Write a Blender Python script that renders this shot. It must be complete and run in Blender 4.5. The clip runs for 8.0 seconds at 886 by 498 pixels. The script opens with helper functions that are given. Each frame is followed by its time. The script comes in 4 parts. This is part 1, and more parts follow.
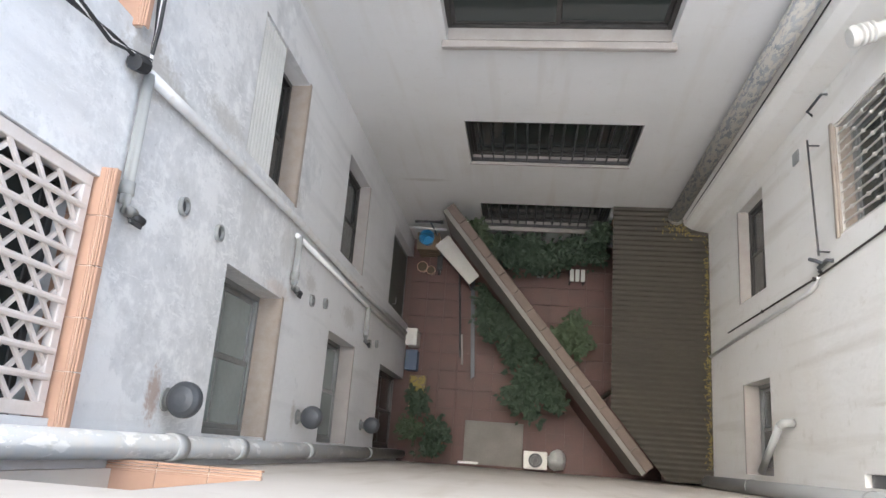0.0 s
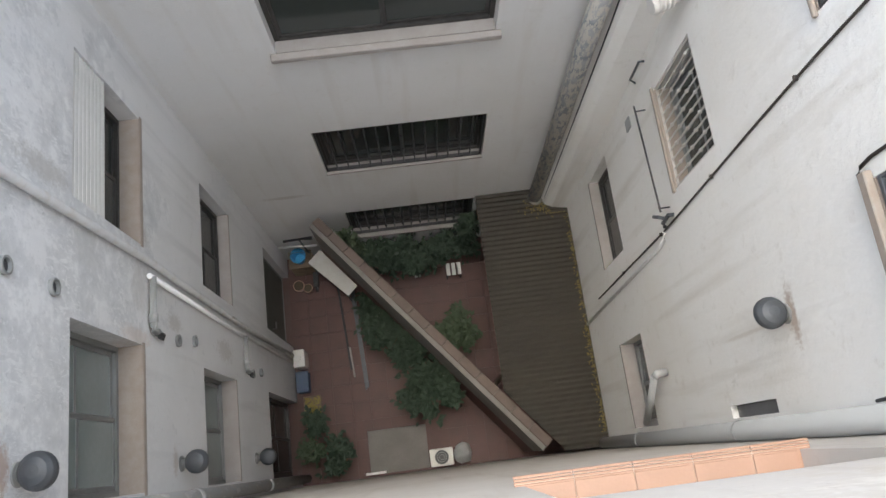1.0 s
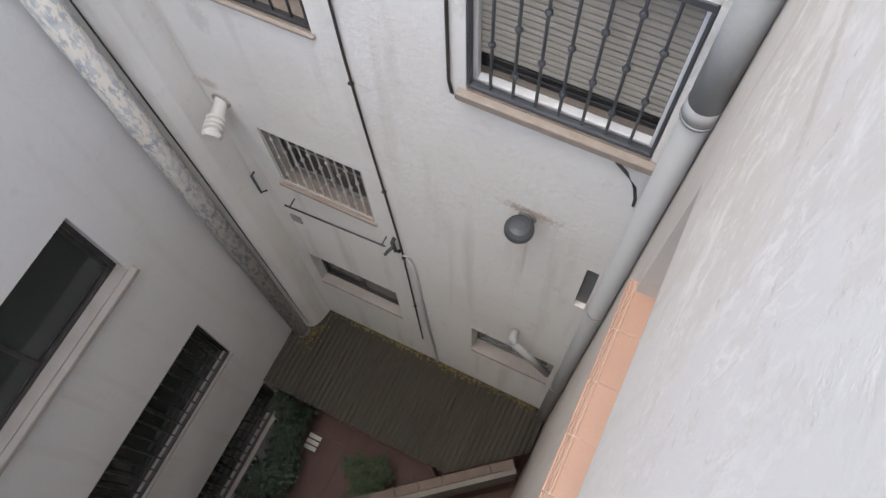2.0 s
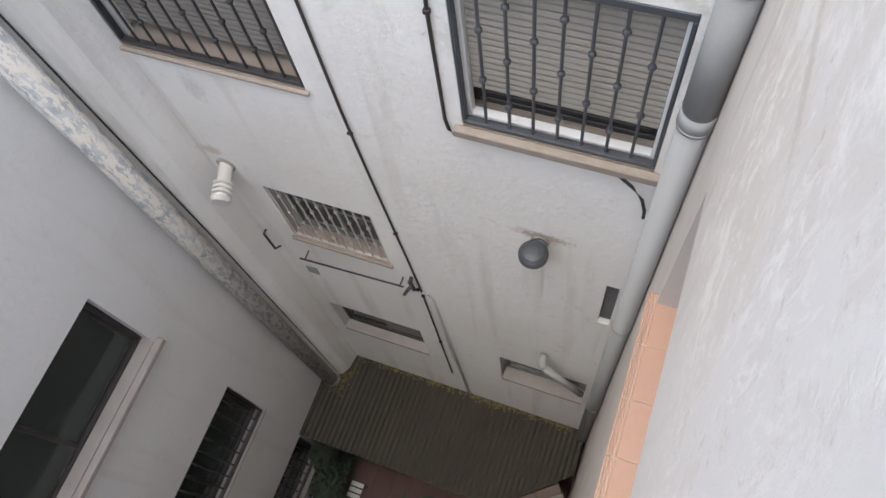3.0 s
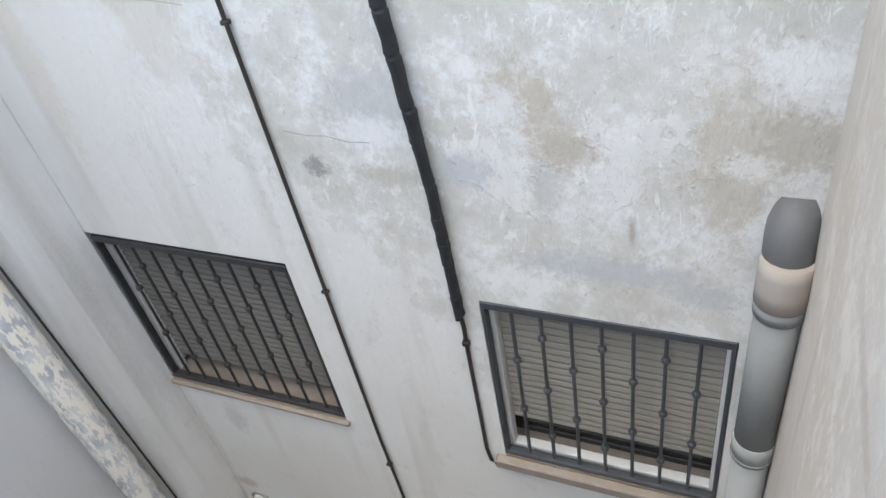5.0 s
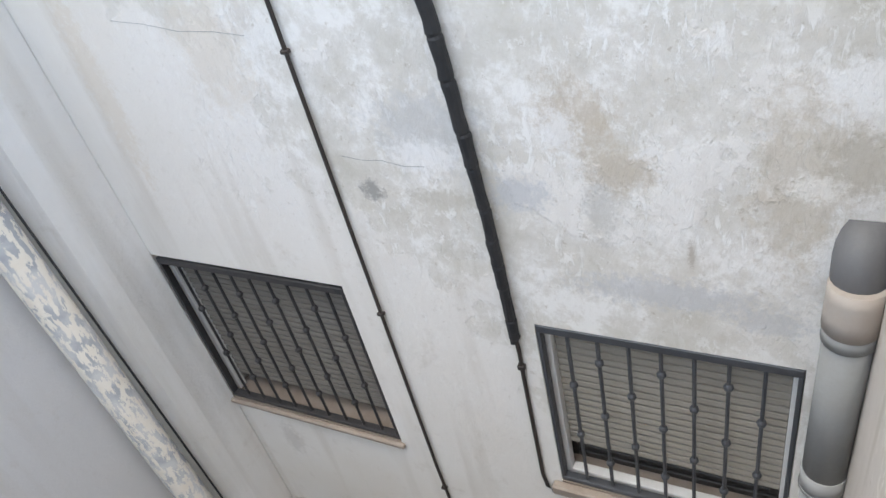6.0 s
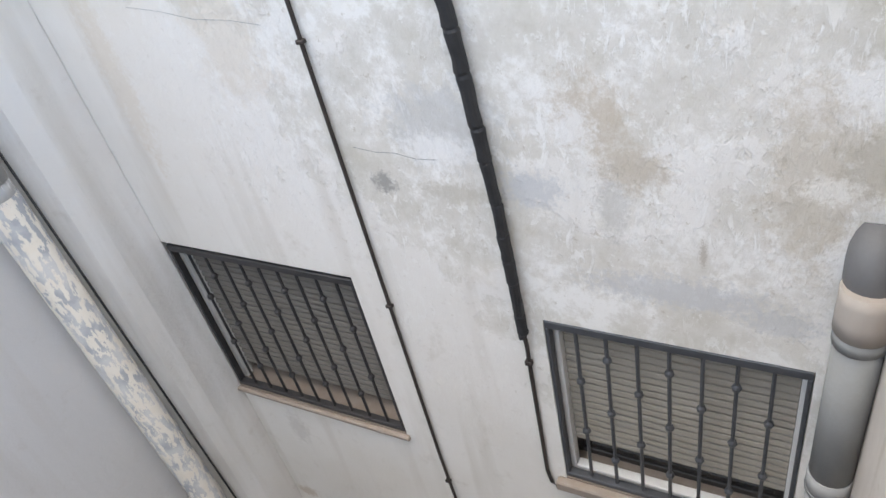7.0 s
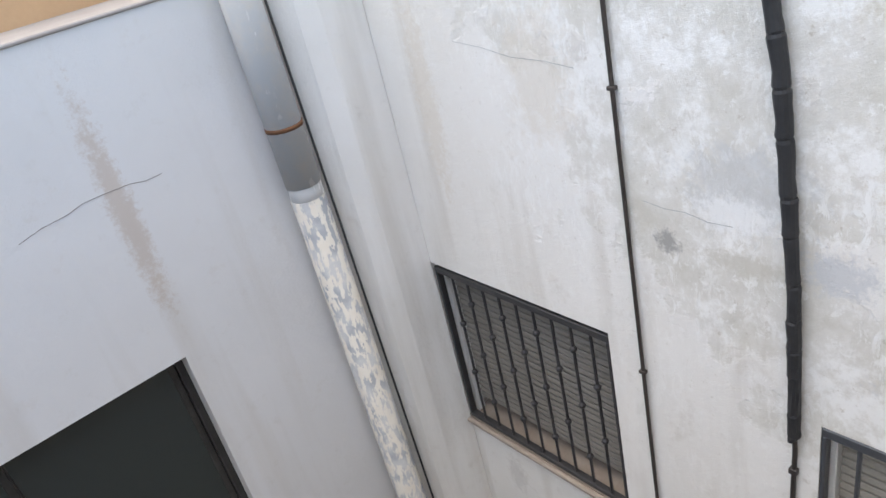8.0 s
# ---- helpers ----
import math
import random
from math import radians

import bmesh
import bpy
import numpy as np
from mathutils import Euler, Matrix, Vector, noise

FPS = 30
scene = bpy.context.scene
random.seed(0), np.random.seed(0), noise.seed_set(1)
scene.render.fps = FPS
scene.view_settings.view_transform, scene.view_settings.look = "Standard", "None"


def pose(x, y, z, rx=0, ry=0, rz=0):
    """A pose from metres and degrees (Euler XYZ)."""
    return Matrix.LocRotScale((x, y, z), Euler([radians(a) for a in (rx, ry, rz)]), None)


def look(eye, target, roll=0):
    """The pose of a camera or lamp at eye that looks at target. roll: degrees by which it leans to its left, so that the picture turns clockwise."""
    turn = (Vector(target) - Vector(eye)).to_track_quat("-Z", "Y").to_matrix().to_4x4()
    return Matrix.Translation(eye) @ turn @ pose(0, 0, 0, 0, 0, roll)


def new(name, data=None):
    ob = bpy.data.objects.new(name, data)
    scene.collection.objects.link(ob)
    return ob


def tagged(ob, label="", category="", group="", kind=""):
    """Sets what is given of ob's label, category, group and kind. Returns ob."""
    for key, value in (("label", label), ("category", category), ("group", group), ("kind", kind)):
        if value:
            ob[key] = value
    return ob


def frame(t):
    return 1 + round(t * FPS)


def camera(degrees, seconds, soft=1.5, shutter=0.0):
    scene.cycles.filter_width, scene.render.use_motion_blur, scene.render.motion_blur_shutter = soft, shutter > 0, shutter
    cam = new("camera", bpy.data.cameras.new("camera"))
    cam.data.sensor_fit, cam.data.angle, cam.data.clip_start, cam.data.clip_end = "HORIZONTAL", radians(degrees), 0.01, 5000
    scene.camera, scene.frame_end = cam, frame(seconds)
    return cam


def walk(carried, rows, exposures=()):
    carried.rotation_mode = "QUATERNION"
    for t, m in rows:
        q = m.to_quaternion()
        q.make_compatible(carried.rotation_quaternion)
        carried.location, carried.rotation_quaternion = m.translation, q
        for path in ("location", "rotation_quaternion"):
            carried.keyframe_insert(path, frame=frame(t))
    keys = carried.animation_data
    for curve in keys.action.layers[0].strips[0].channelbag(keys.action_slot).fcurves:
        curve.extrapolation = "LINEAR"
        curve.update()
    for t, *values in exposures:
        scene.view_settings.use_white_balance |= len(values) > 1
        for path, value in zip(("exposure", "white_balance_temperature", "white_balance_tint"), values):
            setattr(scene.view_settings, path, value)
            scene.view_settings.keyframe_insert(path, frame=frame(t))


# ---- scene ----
cam = camera(62.24, 8.0)
PATH = [
    (0, pose(-0.381, 0.227, 12.957, 15.86, 5.74, 4.27)),
    (0.3, pose(-0.328, 0.200, 12.968, 15.89, 3.57, 4.21)),
    (0.5, pose(-0.294, 0.192, 12.955, 15.78, 3.51, 3.31)),
    (0.8, pose(-0.228, 0.197, 12.937, 15.10, 1.91, -0.81)),
    (1, pose(-0.185, 0.203, 12.923, 15.85, -0.34, -7.26)),
    (1.2, pose(-0.147, 0.226, 12.880, 15.81, -3.01, -13.63)),
    (1.3, pose(-0.124, 0.199, 12.889, 15.90, -3.05, -16.90)),
    (1.5, pose(-0.090, 0.214, 12.875, 16.76, -2.76, -32.19)),
    (1.7, pose(-0.030, 0.223, 12.886, 16.49, 0.14, -45.37)),
    (1.8, pose(-0.007, 0.239, 12.875, 18.09, 1.56, -55.67)),
    (1.9, pose(0.018, 0.241, 12.868, 20.81, 1.54, -60.38)),
    (2, pose(0.042, 0.250, 12.850, 22.69, 1.88, -63.93)),
    (2.2, pose(0.053, 0.243, 12.855, 26.49, 1.60, -67.28)),
    (3.3, pose(0.094, 0.242, 12.886, 24.70, 7.39, -71.15)),
    (3.5, pose(0.129, 0.228, 12.854, 29.21, 8.38, -71.95)),
    (4, pose(0.108, 0.228, 12.837, 32.07, 8.07, -72.18)),
    (4.2, pose(0.121, 0.229, 12.834, 33.43, 7.26, -70.44)),
    (4.5, pose(0.139, 0.242, 12.850, 34.53, 7.67, -69.69)),
    (4.7, pose(0.147, 0.254, 12.848, 39.17, 7.68, -69.56)),
    (4.8, pose(0.118, 0.256, 12.859, 43.87, 8.04, -69.90)),
    (5, pose(0.114, 0.246, 12.869, 49.77, 9.04, -68.44)),
    (5.2, pose(0.126, 0.236, 12.878, 52.02, 9.47, -68.61)),
    (6.3, pose(0.121, 0.252, 12.878, 51.53, 12.09, -63.49)),
    (6.5, pose(0.115, 0.257, 12.878, 51.32, 11.89, -63.02)),
    (7, pose(0.117, 0.258, 12.881, 51.71, 11.09, -63.76)),
    (7.3, pose(0.118, 0.294, 12.868, 54.77, 11.35, -60.77)),
    (7.5, pose(0.107, 0.321, 12.860, 56.72, 11.33, -56.36)),
    (7.8, pose(0.069, 0.357, 12.851, 59.51, 11.84, -47.46)),
    (8, pose(0.033, 0.372, 12.837, 60.80, 12.06, -41.65)),
]
walk(cam, PATH, [(0.0, 2.6, 6300, 4), (0.3, 2.3, 6300, 3), (0.5, 2.25, 6300, 3), (1.0, 2.15, 6350, 3), (1.3, 2.2, 6350, 4), (1.6, 1.95, 6350, 5), (1.8, 1.65, 6350, 7), (2.2, 1.7, 6350, 7), (3.5, 1.68, 6350, 6), (4.5, 1.58, 6350, 5), (5.0, 1.37, 6400, 3), (8.0, 1.4, 6650, 6)])

# ---- world and light: open shade under a bright hazy sky ----
world = bpy.data.worlds.new("sky")
scene.world = world
world.use_nodes = True
wn = world.node_tree
sky = wn.nodes.new("ShaderNodeTexSky")
sky.sky_type = "NISHITA"
sky.sun_disc = False
sky.sun_elevation = radians(82)
sky.sun_rotation = radians(315)
sky.air_density, sky.dust_density, sky.ozone_density = 1.0, 3.5, 1.0
wn.links.new(sky.outputs[0], wn.nodes["Background"].inputs[0])
wn.nodes["Background"].inputs[1].default_value = 0.15
sun_data = bpy.data.lights.new("sun", "SUN")
sun_data.energy, sun_data.angle, sun_data.color = 0.85, radians(110), (1.0, 0.97, 0.93)
sun = new("sun", sun_data)
sun.matrix_world = look((0, 0, 30), (5.0, -2.5, 0))


# ---- materials ----
def material(name):
    m = bpy.data.materials.new(name)
    m.use_nodes = True
    return m, m.node_tree, m.node_tree.nodes["Principled BSDF"]


def noise_node(nt, scale, detail=4.0, rough=0.55, coords="Object"):
    tc = nt.nodes.new("ShaderNodeTexCoord")
    n = nt.nodes.new("ShaderNodeTexNoise")
    n.inputs["Scale"].default_value = scale
    n.inputs["Detail"].default_value = detail
    n.inputs["Roughness"].default_value = rough
    nt.links.new(tc.outputs[coords], n.inputs["Vector"])
    return n


def ramp(nt, src, stops):
    r = nt.nodes.new("ShaderNodeValToRGB")
    while len(r.color_ramp.elements) < len(stops):
        r.color_ramp.elements.new(0.5)
    for e, (p, c) in zip(r.color_ramp.elements, stops):
        e.position = p
        e.color = (*c, 1) if len(c) == 3 else c
    nt.links.new(src, r.inputs[0])
    return r


def grey(v):
    return (v, v, v)


def mix(nt, fac, a, b):
    m = nt.nodes.new("ShaderNodeMix")
    m.data_type = "RGBA"
    for sock, val in ((m.inputs[0], fac), (m.inputs[6], a), (m.inputs[7], b)):
        if isinstance(val, (int, float)):
            sock.default_value = val
        elif isinstance(val, tuple):
            sock.default_value = (*val, 1)
        else:
            nt.links.new(val, sock)
    return m.outputs[2]


def bump(nt, bsdf, height, strength, distance=0.01):
    b = nt.nodes.new("ShaderNodeBump")
    b.inputs["Strength"].default_value = strength
    b.inputs["Distance"].default_value = distance
    nt.links.new(height, b.inputs["Height"])
    nt.links.new(b.outputs[0], bsdf.inputs["Normal"])


def worn(name, base, dark, scale=3.0, fine=40.0, rough=0.6, metal=0.0, amount=0.5, bump_s=0.2):
    """A plain surface with stains at a large and grain at a small scale."""
    m, nt, b = material(name)
    n1, n2 = noise_node(nt, scale), noise_node(nt, fine, 3)
    f1 = ramp(nt, n1.outputs[0], [(0.35, grey(0)), (0.75, grey(amount))])
    c1 = mix(nt, f1.outputs[0], base, dark)
    f2 = ramp(nt, n2.outputs[0], [(0.3, grey(0)), (0.8, grey(amount * 0.5))])
    c2 = mix(nt, f2.outputs[0], c1, dark)
    nt.links.new(c2, b.inputs["Base Color"])
    b.inputs["Roughness"].default_value = rough
    b.inputs["Metallic"].default_value = metal
    bump(nt, b, n2.outputs[0], bump_s, 0.004)
    return m


def plaster(name, base, stain, grime, patch=None, centre=(0, 0, 0), radius=1.0, relief=0.25, spots=(), fleck=(0.80, 0.80, 0.77)):
    """Painted render: broad stains, vertical runs, grain, and where patch is given bare weathered areas round a centre."""
    m, nt, b = material(name)
    tc = nt.nodes.new("ShaderNodeTexCoord")
    broad = noise_node(nt, 0.55, 5, 0.6)
    col = mix(nt, ramp(nt, broad.outputs[0], [(0.42, grey(0)), (0.75, grey(0.75))]).outputs[0], base, stain)
    mp = nt.nodes.new("ShaderNodeMapping")
    mp.inputs["Scale"].default_value = (4.5, 4.5, 0.35)
    nt.links.new(tc.outputs["Object"], mp.inputs[0])
    runs = nt.nodes.new("ShaderNodeTexNoise")
    runs.inputs["Scale"].default_value = 1.0
    runs.inputs["Detail"].default_value = 5
    nt.links.new(mp.outputs[0], runs.inputs["Vector"])
    col = mix(nt, ramp(nt, runs.outputs[0], [(0.54, grey(0)), (0.8, grey(0.45))]).outputs[0], col, grime)
    blot = noise_node(nt, 7.0, 6, 0.7)
    col = mix(nt, ramp(nt, blot.outputs[0], [(0.58, grey(0)), (0.72, grey(0.22))]).outputs[0], col, grime)
    fine = noise_node(nt, 120.0, 4, 0.7)
    mid = noise_node(nt, 14.0, 5, 0.6)
    height = mid.outputs[0]
    if patch:
        geo = nt.nodes.new("ShaderNodeVectorMath")
        geo.operation = "SUBTRACT"
        nt.links.new(tc.outputs["Object"], geo.inputs[0])
        geo.inputs[1].default_value = centre
        ln = nt.nodes.new("ShaderNodeVectorMath")
        ln.operation = "LENGTH"
        nt.links.new(geo.outputs[0], ln.inputs[0])
        near = nt.nodes.new("ShaderNodeMapRange")
        near.inputs[1].default_value, near.inputs[2].default_value = radius, radius * 0.35
        nt.links.new(ln.outputs["Value"], near.inputs[0])
        pn = noise_node(nt, 1.25, 8, 0.66)
        wsum = nt.nodes.new("ShaderNodeMath")
        wsum.operation = "MULTIPLY_ADD"
        nt.links.new(near.outputs[0], wsum.inputs[0])
        wsum.inputs[1].default_value = 0.27
        nt.links.new(pn.outputs[0], wsum.inputs[2])
        mask = ramp(nt, wsum.outputs[0], [(0.665, grey(0)), (0.685, grey(0.55)), (0.76, grey(0.85))])
        pn2 = noise_node(nt, 3.2, 9, 0.72)
        tone = ramp(nt, pn2.outputs[0], [(0.35, patch), (0.52, tuple(0.5 * (p + q) for p, q in zip(patch, base))), (0.60, fleck), (0.66, fleck), (0.72, patch)])
        col = mix(nt, mask.outputs[0], col, tone.outputs[0])
        scratch = noise_node(nt, 16.0, 9, 0.78)
        cut = nt.nodes.new("ShaderNodeMath")
        cut.operation = "MULTIPLY"
        nt.links.new(ramp(nt, scratch.outputs[0], [(0.565, grey(0)), (0.61, grey(0.65))]).outputs[0], cut.inputs[0])
        nt.links.new(near.outputs[0], cut.inputs[1])
        col = mix(nt, cut.outputs[0], col, fleck)
        pits = noise_node(nt, 24.0, 8, 0.75)
        pit = nt.nodes.new("ShaderNodeMath")
        pit.operation = "MULTIPLY"
        nt.links.new(ramp(nt, pits.outputs[0], [(0.60, grey(0)), (0.66, grey(0.55))]).outputs[0], pit.inputs[0])
        nt.links.new(near.outputs[0], pit.inputs[1])
        col = mix(nt, pit.outputs[0], col, grime)
        trowel = nt.nodes.new("ShaderNodeMapping")
        trowel.inputs["Scale"].default_value = (9.0, 9.0, 3.4)
        nt.links.new(tc.outputs["Object"], trowel.inputs[0])
        smear = nt.nodes.new("ShaderNodeTexNoise")
        smear.inputs["Scale"].default_value, smear.inputs["Detail"].default_value, smear.inputs["Roughness"].default_value = 2.6, 10, 0.74
        smear.inputs["Distortion"].default_value = 0.7
        nt.links.new(trowel.outputs[0], smear.inputs["Vector"])
        zone = ramp(nt, noise_node(nt, 1.9, 4, 0.6).outputs[0], [(0.44, grey(0)), (0.60, grey(1))])
        streaks = nt.nodes.new("ShaderNodeMath")
        streaks.operation = "MULTIPLY"
        nt.links.new(ramp(nt, smear.outputs[0], [(0.52, grey(0)), (0.57, grey(0.9))]).outputs[0], streaks.inputs[0])
        nt.links.new(zone.outputs[0], streaks.inputs[1])
        lit = nt.nodes.new("ShaderNodeMath")
        lit.operation = "MULTIPLY"
        nt.links.new(streaks.outputs[0], lit.inputs[0])
        nt.links.new(near.outputs[0], lit.inputs[1])
        col = mix(nt, lit.outputs[0], col, fleck)
        add = nt.nodes.new("ShaderNodeMath")
        add.operation = "MULTIPLY_ADD"
        nt.links.new(mask.outputs[0], add.inputs[0])
        add.inputs[1].default_value = -0.6
        nt.links.new(mid.outputs[0], add.inputs[2])
        raised = nt.nodes.new("ShaderNodeMath")
        raised.operation = "MULTIPLY_ADD"
        nt.links.new(lit.outputs[0], raised.inputs[0])
        raised.inputs[1].default_value = 0.35
        nt.links.new(add.outputs[0], raised.inputs[2])
        height = raised.outputs[0]
    for (sx, sy, sz), size, tint, much in spots:
        sub = nt.nodes.new("ShaderNodeVectorMath")
        sub.operation = "SUBTRACT"
        nt.links.new(tc.outputs["Object"], sub.inputs[0])
        sub.inputs[1].default_value = (sx, sy, sz)
        stretch = nt.nodes.new("ShaderNodeVectorMath")
        stretch.operation = "MULTIPLY"
        nt.links.new(sub.outputs[0], stretch.inputs[0])
        stretch.inputs[1].default_value = tuple(1 / q for q in size)
        dist = nt.nodes.new("ShaderNodeVectorMath")
        dist.operation = "LENGTH"
        nt.links.new(stretch.outputs[0], dist.inputs[0])
        sn = noise_node(nt, 3.6 / min(size), 9, 0.78)
        mad = nt.nodes.new("ShaderNodeMath")
        mad.operation = "MULTIPLY_ADD"
        nt.links.new(sn.outputs[0], mad.inputs[0])
        mad.inputs[1].default_value = 2.2
        nt.links.new(dist.outputs["Value"], mad.inputs[2])
        fall = nt.nodes.new("ShaderNodeMapRange")
        fall.inputs[1].default_value, fall.inputs[2].default_value = 1.85, 1.45
        fall.inputs[4].default_value = much
        nt.links.new(mad.outputs[0], fall.inputs[0])
        col = mix(nt, fall.outputs[0], col, tint)
    hs = nt.nodes.new("ShaderNodeMath")
    hs.operation = "MULTIPLY_ADD"
    nt.links.new(fine.outputs[0], hs.inputs[0])
    hs.inputs[1].default_value = 0.35
    nt.links.new(height, hs.inputs[2])
    nt.links.new(col, b.inputs["Base Color"])
    b.inputs["Roughness"].default_value = 0.9
    bump(nt, b, hs.outputs[0], relief, 0.02)
    return m


XLW = -2.49
M_LEFT = plaster("painted_render_left", (0.735, 0.73, 0.73), (0.61, 0.605, 0.60), (0.38, 0.38, 0.38), (0.49, 0.495, 0.50), (-2.49, 1.8, 8.4), 2.9, fleck=(0.76, 0.76, 0.755), spots=(((XLW, 0.42, 8.86), (1, 0.24, 0.12), (0.42, 0.29, 0.22), 0.75), ((XLW, 0.46, 6.16), (1, 0.20, 0.10), (0.38, 0.31, 0.25), 0.5), ((XLW, 2.15, 9.5), (1, 0.25, 0.5), (0.40, 0.36, 0.31), 0.55), ((XLW, 1.9, 6.9), (1, 0.35, 0.3), (0.48, 0.46, 0.43), 0.45), ((XLW, 1.45, 7.0), (1, 0.12, 0.5), (0.55, 0.43, 0.36), 0.4), ((XLW, 2.32, 8.5), (1, 0.14, 0.55), (0.42, 0.40, 0.37), 0.55), ((XLW, 2.12, 9.15), (1, 0.10, 0.25), (0.36, 0.32, 0.28), 0.6), ((XLW, 1.95, 7.9), (1, 0.30, 0.35), (0.50, 0.50, 0.49), 0.5), ((XLW, 2.35, 6.9), (1, 0.16, 0.30), (0.40, 0.37, 0.34), 0.5), ((XLW, 1.72, 6.1), (1, 0.14, 0.30), (0.42, 0.39, 0.36), 0.5), ((XLW, 1.7, 4.4), (1, 0.20, 0.5), (0.42, 0.39, 0.36), 0.45)))
M_FAR = plaster("painted_render_far", (0.72, 0.71, 0.70), (0.63, 0.615, 0.59), (0.52, 0.47, 0.40), spots=(((0.78, 3.99, 11.6), (0.10, 1, 0.9), (0.52, 0.43, 0.35), 0.6), ((-1.9, 3.99, 3.1), (0.5, 1, 0.09), (0.45, 0.41, 0.36), 0.5)))
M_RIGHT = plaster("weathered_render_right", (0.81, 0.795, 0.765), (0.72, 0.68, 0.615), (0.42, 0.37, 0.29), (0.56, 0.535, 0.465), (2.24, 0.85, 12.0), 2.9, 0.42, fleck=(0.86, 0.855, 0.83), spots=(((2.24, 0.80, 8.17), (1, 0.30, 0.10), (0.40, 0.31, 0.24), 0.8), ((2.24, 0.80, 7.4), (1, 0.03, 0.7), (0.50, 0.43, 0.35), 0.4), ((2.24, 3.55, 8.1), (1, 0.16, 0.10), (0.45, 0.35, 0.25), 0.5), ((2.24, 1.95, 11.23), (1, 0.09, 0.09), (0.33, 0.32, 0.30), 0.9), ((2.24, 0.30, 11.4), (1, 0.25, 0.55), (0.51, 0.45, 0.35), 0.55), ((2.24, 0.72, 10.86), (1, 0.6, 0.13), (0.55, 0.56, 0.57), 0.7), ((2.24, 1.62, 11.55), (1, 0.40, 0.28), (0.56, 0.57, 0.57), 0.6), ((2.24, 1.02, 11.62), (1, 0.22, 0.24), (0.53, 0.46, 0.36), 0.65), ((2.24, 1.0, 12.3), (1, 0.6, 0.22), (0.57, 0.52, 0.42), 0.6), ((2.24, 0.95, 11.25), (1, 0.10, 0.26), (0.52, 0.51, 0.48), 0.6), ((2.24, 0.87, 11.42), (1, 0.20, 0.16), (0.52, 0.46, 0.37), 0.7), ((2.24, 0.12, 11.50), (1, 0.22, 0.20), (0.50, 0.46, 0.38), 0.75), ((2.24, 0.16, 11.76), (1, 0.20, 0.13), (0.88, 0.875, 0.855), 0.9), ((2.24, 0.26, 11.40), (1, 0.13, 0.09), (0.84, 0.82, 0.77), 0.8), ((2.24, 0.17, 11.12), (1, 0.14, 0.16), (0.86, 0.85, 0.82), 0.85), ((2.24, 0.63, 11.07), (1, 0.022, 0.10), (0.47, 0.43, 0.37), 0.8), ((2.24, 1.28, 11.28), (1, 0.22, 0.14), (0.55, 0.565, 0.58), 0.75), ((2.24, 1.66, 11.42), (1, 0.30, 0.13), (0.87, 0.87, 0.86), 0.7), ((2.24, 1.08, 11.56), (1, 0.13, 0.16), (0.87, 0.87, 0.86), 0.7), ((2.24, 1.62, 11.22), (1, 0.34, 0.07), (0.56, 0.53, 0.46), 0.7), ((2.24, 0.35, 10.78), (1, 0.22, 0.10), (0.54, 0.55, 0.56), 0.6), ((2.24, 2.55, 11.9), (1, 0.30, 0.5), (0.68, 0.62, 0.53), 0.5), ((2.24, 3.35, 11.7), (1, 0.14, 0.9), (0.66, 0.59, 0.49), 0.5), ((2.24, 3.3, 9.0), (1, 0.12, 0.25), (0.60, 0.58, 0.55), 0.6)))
M_SOUTH = plaster("rough_render_south", (0.61, 0.56, 0.505), (0.50, 0.445, 0.38), (0.36, 0.29, 0.22), (0.55, 0.485, 0.405), (1.2, 0.02, 11.6), 1.6, 0.2, fleck=(0.69, 0.64, 0.57), spots=(((1.05, 0.02, 11.75), (0.35, 1, 0.05), (0.42, 0.36, 0.29), 0.5), ((1.7, 0.02, 11.0), (0.05, 1, 0.6), (0.46, 0.41, 0.34), 0.5)))
M_REVEAL = worn("sill_paint", (0.36, 0.335, 0.315), (0.26, 0.225, 0.20), 5, 60, 0.8, 0, 0.5)
M_MARBLE = worn("sill_stone", (0.33, 0.285, 0.245), (0.24, 0.185, 0.145), 11, 70, 0.6, 0, 0.6)
M_IRON = worn("black_iron", (0.035, 0.037, 0.042), (0.09, 0.08, 0.075), 12, 80, 0.45, 0.3, 0.5)
M_GREYIRON = worn("grey_painted_iron", (0.085, 0.092, 0.105), (0.05, 0.05, 0.05), 12, 80, 0.45, 0.2, 0.5)
M_WHITEIRON = worn("white_painted_iron", (0.50, 0.49, 0.47), (0.45, 0.38, 0.30), 14, 80, 0.45, 0, 0.5)
M_ALU_WHITE = worn("white_window_frame", (0.80, 0.80, 0.79), (0.6, 0.58, 0.55), 8, 60, 0.35, 0, 0.35)
M_ALU_DARK = worn("bronze_window_frame", (0.045, 0.042, 0.04), (0.10, 0.095, 0.09), 8, 60, 0.4, 0.4, 0.5)
M_ALU_GREY = worn("grey_window_frame", (0.25, 0.255, 0.25), (0.14, 0.14, 0.13), 8, 60, 0.4, 0.4, 0.5)
M_BLIND = worn("beige_blind", (0.34, 0.315, 0.27), (0.23, 0.21, 0.18), 5, 50, 0.6, 0, 0.5)
M_BLIND_DARK = worn("grey_brown_blind", (0.22, 0.205, 0.185), (0.15, 0.135, 0.12), 5, 50, 0.6, 0, 0.5)
M_BLINDW = worn("white_blind", (0.62, 0.61, 0.58), (0.42, 0.42, 0.41), 5, 50, 0.6, 0, 0.4)
M_PIPE = worn("grey_pipe", (0.29, 0.297, 0.293), (0.22, 0.215, 0.20), 5, 60, 0.55, 0, 0.5)
